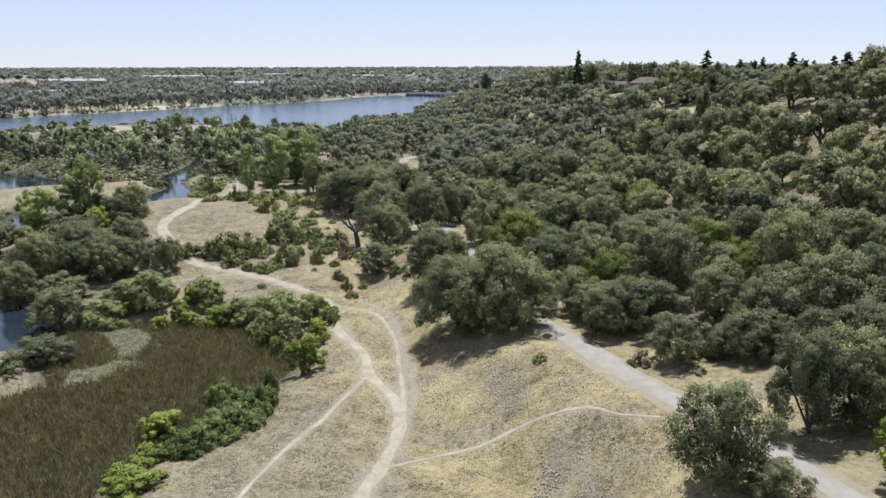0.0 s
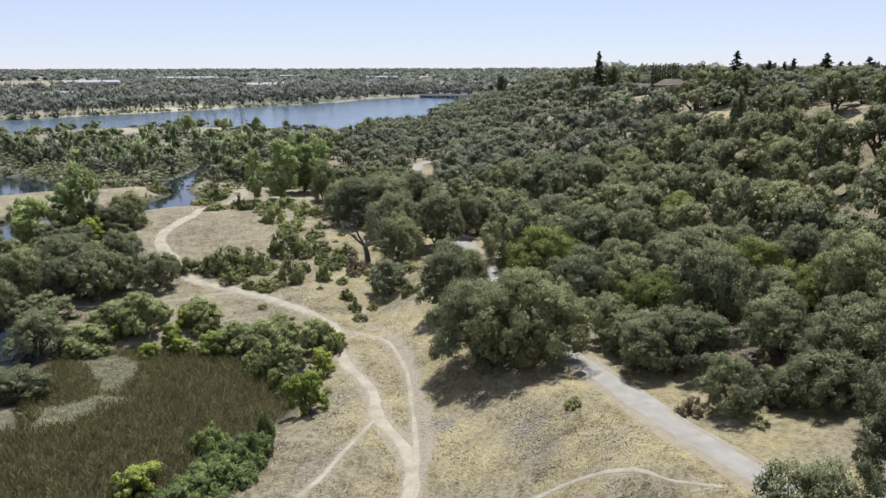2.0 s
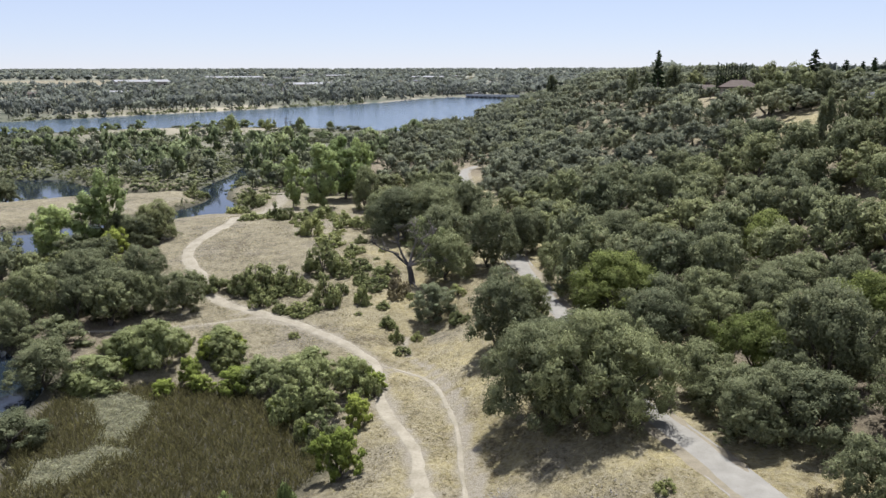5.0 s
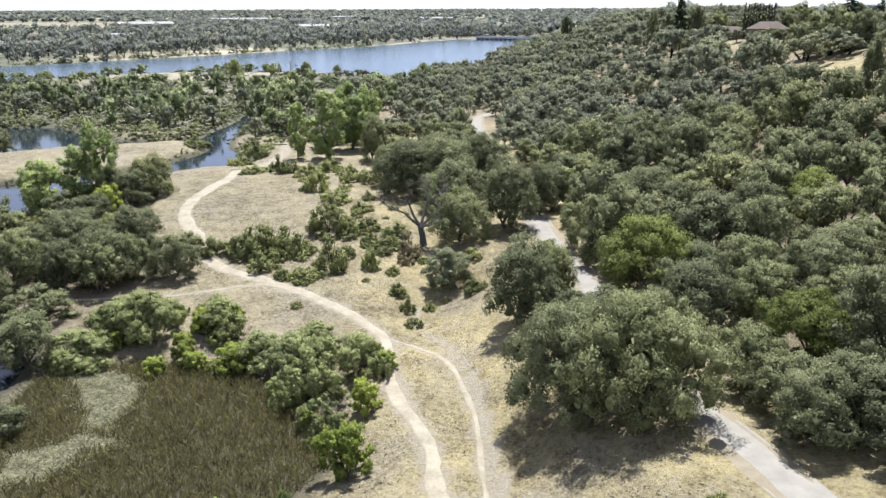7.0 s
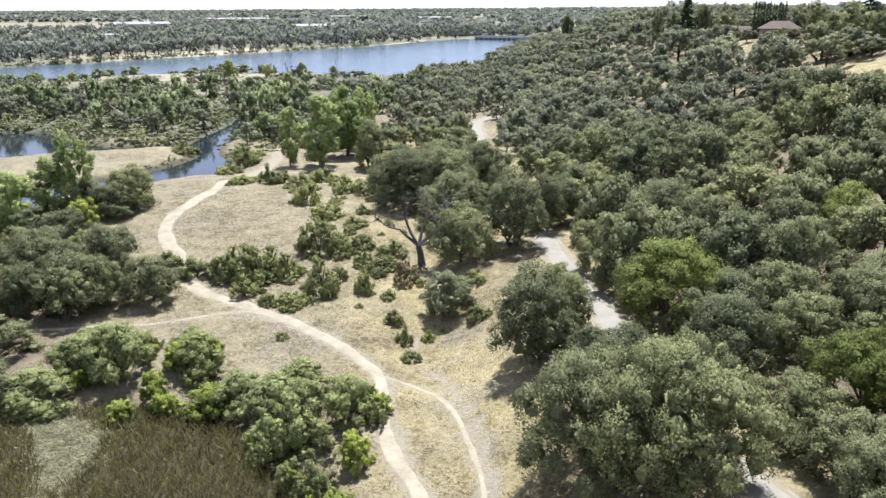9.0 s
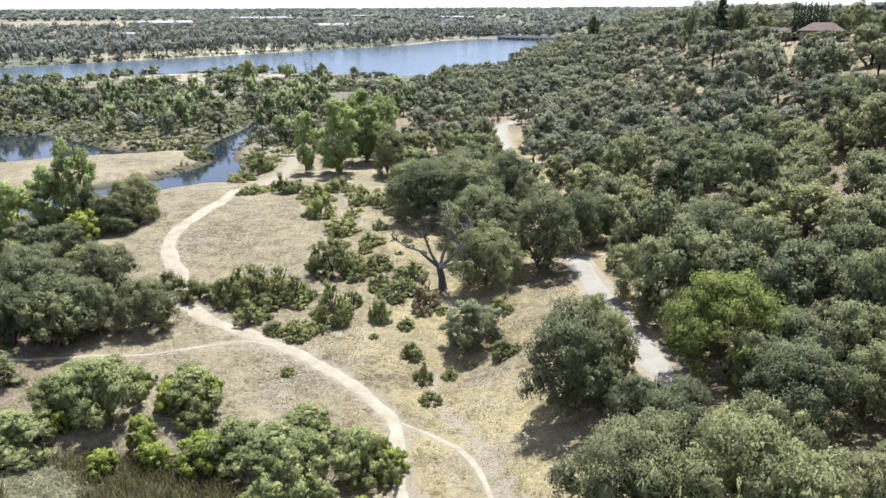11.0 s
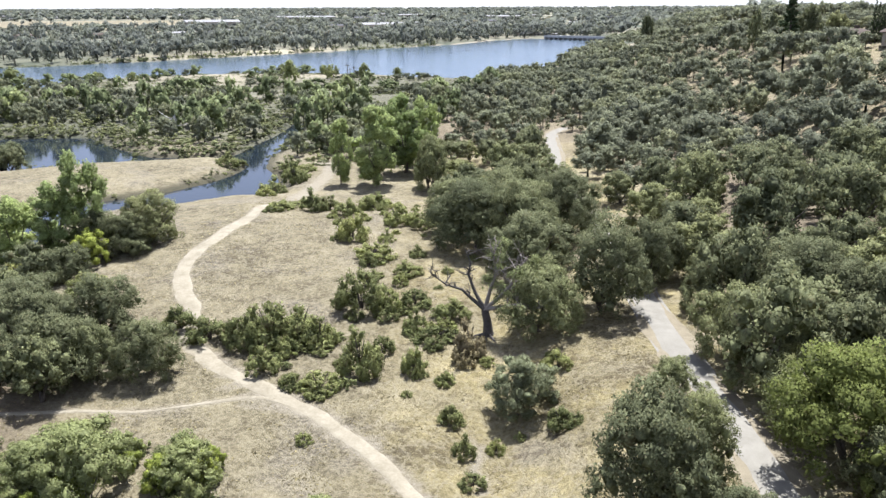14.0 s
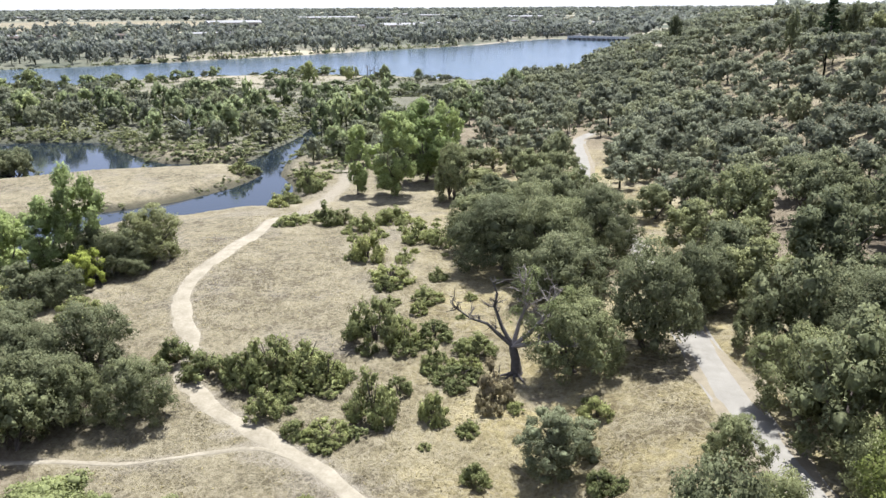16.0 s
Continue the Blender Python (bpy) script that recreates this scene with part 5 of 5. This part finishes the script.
RIDGE_TREES = [(42.6, 236.6, 2.2, 3.3), (45.6, 237.4, 2.0, 2.9), (40.4, 238.4, 2.0, 2.9), (37.2, 262.2, 2.1, 3.0), (40.4, 262.6, 2.1, 3.1), (44.8, 193.5, 4.9, 8.8), (40.5, 196.0, 3.6, 7.2), (49.5, 190.0, 3.4, 6.6), (30.9, 279.2, 2.37, 11.16), (19.8, 293.2, 2.07, 11.61), (52.8, 251.0, 3.42, 8.09), (60.5, 231.6, 2.01, 7.70), (77.5, 233.2, 3.44, 5.87), (-9.9, 421.1, 2.68, 15.21), (79.8, 208.3, 3.12, 5.45), (47.8, 245.6, 2.63, 6.76), (53.4, 226.0, 3.26, 6.19), (45.4, 200.2, 3.23, 5.56), (44.6, 154.9, 2.81, 7.62), (40.4, 154.5, 2.51, 9.36), (71.1, 242.6, 3.54, 5.43), (64.8, 206.9, 3.34, 5.60), (74.0, 212.8, 3.62, 4.79), (73.0, 197.6, 3.24, 4.27), (76.9, 187.9, 3.12, 3.20), (88.5, 199.0, 4.56, 4.91), (74.4, 172.7, 3.01, 3.19), (60.4, 221.6, 3.22, 6.03), (57.9, 236.4, 3.07, 6.38), (64.6, 196.9, 2.90, 4.38), (72.4, 157.4, 3.61, 2.25), (45.2, 260.4, 3.16, 6.17), (38.5, 284.9, 3.03, 7.37), (25.4, 303.8, 2.79, 8.65)]
plant_all(CONIFERS, conifers, "dark green pointed conifer on the ridge", "tree", "conifers on the ridge", 1.12)
plant_all(CYPRESSES, cypresses, "narrow dark cypress in a row behind a house", "tree", "cypress row", 1.2)
plant_all(RIDGE_TREES, oaks_mid, "round broadleaf tree on the ridge", "tree", "ridge trees")
drop_models(conifers + cypresses)


def house(x, y, turn, long, deep, wall_h, roof_h, roof_mat, label):
    """A low house: walls, a hipped roof with eaves, windows with frames, a chimney."""
    root = new("house")
    root.matrix_world = pose(x, y, float(height(x, y)) - 0.3, 0, 0, turn)
    bm = bmesh.new()
    box(bm, -long / 2, -deep / 2, 0, long / 2, deep / 2, wall_h)
    part("wall", bm_mesh("wall", bm, M_WALL), root)
    bm = bmesh.new()
    e, r = 0.6, long / 2 - deep * 0.35
    lo = [bm.verts.new(p) for p in ((-long / 2 - e, -deep / 2 - e, wall_h + 0.01), (long / 2 + e, -deep / 2 - e, wall_h + 0.01), (long / 2 + e, deep / 2 + e, wall_h + 0.01), (-long / 2 - e, deep / 2 + e, wall_h + 0.01))]
    up = [bm.verts.new((p.co.x, p.co.y, p.co.z + 0.2)) for p in lo]
    a, b = bm.verts.new((-r, 0, wall_h + roof_h)), bm.verts.new((r, 0, wall_h + roof_h))
    bm.faces.new(lo[::-1])
    for i in range(4):
        bm.faces.new((lo[i], lo[(i + 1) % 4], up[(i + 1) % 4], up[i]))
    bm.faces.new((up[0], up[1], b, a))
    bm.faces.new((up[2], up[3], a, b))
    bm.faces.new((up[1], up[2], b))
    bm.faces.new((up[3], up[0], a))
    roof = part("roof", bm_mesh("roof", bm, roof_mat), root)
    bm = bmesh.new()
    box(bm, r * 0.3, 0.4, wall_h + roof_h * 0.5, r * 0.3 + 0.9, 1.3, wall_h + roof_h + 0.7)
    part("chimney", bm_mesh("chimney", bm, M_TILE), roof)
    n = max(3, int(long / 3))
    for k in range(n):
        wx = -long / 2 + long * (k + 0.5) / n
        bm = bmesh.new()
        box(bm, wx - 0.65, -deep / 2 - 0.06, 0.9, wx + 0.65, -deep / 2 + 0.02, 2.2)
        win = part("window", bm_mesh("window", bm, M_WHITE), root)
        bm = bmesh.new()
        box(bm, wx - 0.55, -deep / 2 - 0.09, 1.0, wx + 0.55, -deep / 2 - 0.062, 2.1)
        part("pane", bm_mesh("pane", bm, M_GLASS), win)
    return tagged(root, label, "house")


house(43.6, 244, -14, 8.5, 6.5, 2.6, 1.9, M_TILE, "tan house with hipped brown roof on the ridge")
house(38.8, 269, 10, 9, 6.5, 2.6, 1.6, M_TILE, "low house with brown roof among ridge trees")
house(53.0, 167.5, -8, 7.0, 5.0, 2.4, 1.4, M_SLATE, "single-storey house with grey roof on the ridge")


# ---- dam bridge at the lake's far end ----
def bridge(x0, y0, x1, y1, deck_z):
    root = new("bridge")
    long, turn = math.hypot(x1 - x0, y1 - y0), math.degrees(math.atan2(y1 - y0, x1 - x0))
    root.matrix_world = pose(x0, y0, WATER, 0, 0, turn)
    h = deck_z - WATER
    bm = bmesh.new()
    box(bm, 0, -4, h - 1.1, long, 4, h)
    part("deck", bm_mesh("deck", bm, M_CONCRETE), root)
    for side in (-3.9, 3.7):
        bm = bmesh.new()
        box(bm, 0, side, h + 0.002, long, side + 0.25, h + 0.9)
        part("parapet", bm_mesh("parapet", bm, M_CONCRETE), root)
    n = int(long / 6)
    bm = bmesh.new()
    box(bm, -0.5, -3.4, -1.5, 0.5, 3.4, h - 1.102)
    pier = bm_mesh("pier", bm, M_CONCRETE)
    for k in range(n + 1):
        part("pier", pier, root).location = (long * k / n, 0, 0)
    return tagged(root, "long low concrete dam bridge with many piers", "bridge")


bridge(-116, 912, -44, 868, 1.9)


# ---- buildings far across the lake ----
def warehouse_model(seed, roof_mat):
    rng = random.Random(seed)
    root = new("warehouse")
    bm = bmesh.new()
    box(bm, -0.5, -0.5, 0, 0.5, 0.5, 0.8)
    part("wall", bm_mesh("wall", bm, M_WALL), root)
    bm = bmesh.new()
    for p in ((-0.52, -0.52, 0.802), (0.52, -0.52, 0.802), (0.52, 0.52, 0.802), (-0.52, 0.52, 0.802), (-0.52, 0, 1.0), (0.52, 0, 1.0)):
        bm.verts.new(p)
    bm.verts.ensure_lookup_table()
    v = bm.verts
    for f in ((0, 1, 5, 4), (2, 3, 4, 5), (1, 2, 5), (3, 0, 4), (3, 2, 1, 0)):
        bm.faces.new([v[i] for i in f])
    part("roof", bm_mesh("roof", bm, roof_mat), root)
    for k in range(6):
        bm = bmesh.new()
        x = -0.42 + 0.15 * k
        box(bm, x, -0.512, 0.25, x + 0.09, -0.501, 0.6)
        part("window", bm_mesh("window", bm, M_GLASS), root)
    return root


halls = [warehouse_model(1, M_WHITE), warehouse_model(2, M_SLATE), warehouse_model(3, M_TILE)]
HALLS = [(-664.5, 1195.3, 38.74, 15.25), (-438.1, 1145.5, 16.49, 10.00), (-368.1, 1121.7, 30.91, 12.50), (-254.2, 1101.8, 24.00, 10.40), (-796.6, 1836.0, 63.73, 12.22), (-921.4, 1925.1, 45.31, 9.80), (-648.9, 2251.0, 49.71, 10.73), (-146.3, 976.0, 13.96, 4.43), (-119.8, 983.5, 11.91, 2.78), (-318.4, 1477.6, 37.42, 10.53), (-506.0, 858.2, 14.12, 7.87), (-479.2, 880.7, 12.79, 8.05), (-357.3, 1976.1, 42.60, 11.39), (-605.9, 1752.8, 32.80, 12.25)]
hall_rng = random.Random(5)
for n, (x, y, wide, high) in enumerate(HALLS):
    k = Matrix.Diagonal((wide * 2, wide * 1.1, high, 1))
    tagged(copy_thing(halls[n % 2], pose(x, y, float(height(x, y)) - 0.5, 0, 0, hall_rng.uniform(20, 50)) @ k), "long pale low hall across the lake", "building", "far halls")
for n in range(120):
    a, r = radians(hall_rng.uniform(-44, 8)), 1000 + 2300 * hall_rng.random() ** 1.4
    x, y = r * math.sin(a), r * math.cos(a)
    if in_field(np.array(x), np.array(y)) or outside(np.array([x]), np.array([y]), LAKE)[0] < 40 or foot_gap(x, y) > -20:
        continue
    wide = hall_rng.uniform(10, 26) * (0.8 + r / 3000)
    k = Matrix.Diagonal((wide, wide * 0.6, hall_rng.uniform(5, 8), 1))
    tagged(copy_thing(halls[hall_rng.choice((0, 0, 1, 2))], pose(x, y, float(height(x, y)) - 0.5, 0, 0, hall_rng.uniform(0, 90)) @ k), "small pale-roofed building on the far plain", "building", "far town")
for root in halls:
    for o in (*root.children_recursive, root):
        bpy.data.objects.remove(o)


# ---- white snag and mooring poles ----
def bare_snag(x, y, high):
    rng = np.random.RandomState(17)
    root = new("white_snag")
    root.matrix_world = pose(x, y, float(height(x, y)) - 0.1)
    v, f = tubes([([(0, 0, -0.4), (0.2, 0, high * 0.35), (-0.2, 0.1, high * 0.7)], [0.4, 0.3, 0.2])], 7)
    part("trunk", mesh_from("trunk", v, f, M_PALEWOOD, shade=True), root)
    for k in range(9):
        base = np.array([0.1, 0, high * rng.uniform(0.3, 0.7)])
        way = np.array([rng.normal() * 2.0, rng.normal() * 0.8, rng.uniform(0.8, 2.6)])
        v, f = tubes([([base, base + way * 0.5 + rng.normal(size=3) * 0.3, base + way], [0.16, 0.1, 0.03])], 5)
        part("branch", mesh_from("branch", v, f, M_PALEWOOD), root)
    tagged(root, "bleached white dead tree among scrub", "tree")


M_PALEWOOD = mottled("bleached wood", 2.0, [(0.3, (0.42, 0.40, 0.37)), (0.7, (0.62, 0.60, 0.56))], 0.85, 0.3, 0.02)
SNAGS = [(-120.8, 233.3, 2.25, 6.63)]
for x, y, r, h in SNAGS:
    bare_snag(x, y, h)


def pole(x, y, high):
    root = new("utility_pole")
    root.matrix_world = pose(x, y, float(height(x, y)) - 0.3)
    v, f = tubes([([(0, 0, 0), (0, 0, high / 2), (0, 0, high)], [0.2, 0.17, 0.13])], 8)
    part("shaft", mesh_from("shaft", v, f, M_DEADWOOD, shade=True), root)
    bm = bmesh.new()
    box(bm, -1.1, -0.08, high - 0.9, 1.1, 0.08, high - 0.7)
    part("crossarm", bm_mesh("crossarm", bm, M_DEADWOOD), root)
    tagged(root, "tall thin utility pole by the lake", "pole", "poles")


POLES = [(-138.2, 406.2, 0.39, 5.14), (-141.0, 408.5, 0.39, 4.40), (-123.7, 360.6, 0.41, 9.42)]
for x, y, r, h in POLES:
    pole(x, y, h)

for models in (oaks_big, oaks_fine, oaks_mid, oaks_yellow, cottonwoods, willows, shrubs, brights, brambles, dries, rounds):
    drop_models(models)


# ---- grass and reeds ----
def blades(name, label, spots, wide, high, lean, mat, category, each=2, tint=None):
    """Upright tufts: crossed leaning quads, one mesh."""
    n = len(spots)
    z = height(spots[:, 0], spots[:, 1])
    vs, ts = [], []
    for k in range(each):
        a = WOODS_RNG.uniform(0, 6.28, n)
        w, h = wide * WOODS_RNG.uniform(0.6, 1.4, n), high * WOODS_RNG.uniform(0.6, 1.4, n)
        lx, ly = WOODS_RNG.normal(size=n) * lean * h, WOODS_RNG.normal(size=n) * lean * h
        dx, dy = np.cos(a) * w / 2, np.sin(a) * w / 2
        x, y = spots[:, 0], spots[:, 1]
        vs.append(np.stack([np.column_stack([x - dx, y - dy, z - 0.05]), np.column_stack([x + dx, y + dy, z - 0.05]),
                            np.column_stack([x + dx * 0.6 + lx, y + dy * 0.6 + ly, z + h]), np.column_stack([x - dx * 0.9 + lx, y - dy * 0.9 + ly, z + h * 0.85])], 1))
        ts.append(np.repeat(WOODS_RNG.random(n) if tint is None else tint, 4))
    v = np.concatenate(vs).reshape(-1, 3)
    me = mesh_from(name, v, np.arange(len(v)).reshape(-1, 4), mat, [("tint", np.concatenate(ts))])
    return tagged(new(name, me), label, category, kind="stuff")


def meadow(n):
    x, y = WOODS_RNG.uniform(-62, 24, n), 10 + 158 * WOODS_RNG.random(n) ** 1.25
    d, g, m = foot_gap(x, y), water_gap(x, y), outside(x, y, MARSH)
    keep = (d < -2.3) & (g > 2) & (m > 1.5) & (WOODS_RNG.random(n) < (0.6 + 0.4 * bumps(x, y, 9, 91)) * (1 - 0.55 * smooth((y - 106) / 12)))
    for line, width in ((TRAIL_MAIN, 1.0), (TRAIL_RIGHT, 0.55), (TRAIL_LEFT, 0.5), (TRAIL_SIDE, 0.5), (TRAIL_CROSS, 0.4), (TRACK_A, 0.3), (TRACK_B, 0.3)):
        keep &= line_distance(x, y, line[::3]) > width
    return np.column_stack([x, y])[keep]


grass_spots = meadow(300000)
blades("dry_grass", "tufts of dry straw-coloured grass", grass_spots, 0.09, 0.06, 1.9, M_GRASS, "grass", 1)


def marsh_spots(n):
    x, y = WOODS_RNG.uniform(-58, -14, n), WOODS_RNG.uniform(0, 93, n)
    return np.column_stack([x, y])[outside(x, y, MARSH) < 0.4]


PALE_FAN = [(-46, 88.5), (-41.2, 84.6), (-39.5, 83.0), (-36.6, 79.0), (-34.9, 78.6), (-35.0, 82.2), (-36.3, 85.8), (-39.3, 87.2), (-43.8, 89)]
PALE_BAND = [(-37.8, 70.3), (-35.7, 71.2), (-34.9, 73.2), (-34.1, 75.2), (-32.6, 76.5), (-35.4, 76.9), (-37.2, 75.5), (-39.4, 73.6)]
reeds = marsh_spots(98000)
swirl = np.minimum(outside(reeds[:, 0], reeds[:, 1], PALE_FAN), outside(reeds[:, 0], reeds[:, 1], PALE_BAND)) + 0.6 * bumps(reeds[:, 0], reeds[:, 1], 5, 95)
blades("reeds", "dense olive-brown marsh reeds", reeds[swirl > 0.2], 0.05, 0.62, 0.35, M_REED, "reeds", 2)
fx, fy = WOODS_RNG.uniform(-47, -32, 26000), WOODS_RNG.uniform(69, 90, 26000)
pale = np.minimum(outside(fx, fy, PALE_FAN), outside(fx, fy, PALE_BAND)) + 0.5 * bumps(fx, fy, 5, 95) + 0.4 * WOODS_RNG.normal(size=len(fx)) < 0.15
blades("bleached_reeds", "flattened pale bleached reeds", np.column_stack([fx, fy])[pale & (outside(fx, fy, MARSH) < 1.5)], 0.05, 0.2, 2.4, M_PALEREED, "reeds", 3)


# ---- loose stones on the bare patches ----
def cobbles():
    rng = np.random.RandomState(3)
    bv, bf = BALL
    vs, fs, base = [], [], 0
    for sx, sy, sr in STONY:
        for k in range(int(170 * sr)):
            x, y = sx + rng.normal() * sr * 0.6, sy + rng.normal() * sr * 0.95
            size = rng.uniform(0.03, 0.085)
            v = bv * rng.uniform(0.75, 1.25, (len(bv), 1)) * [size * rng.uniform(0.8, 1.5), size, size * 0.6]
            vs.append(v + [x, y, float(land(x, y)) + 0.03])
            fs.append(bf + base)
            base += len(bv)
    me = mesh_from("cobbles", np.vstack(vs), np.vstack(fs), M_STONE)
    tagged(new("cobbles", me), "grey rounded cobbles on bare soil", "stones", kind="stuff")


cobbles()
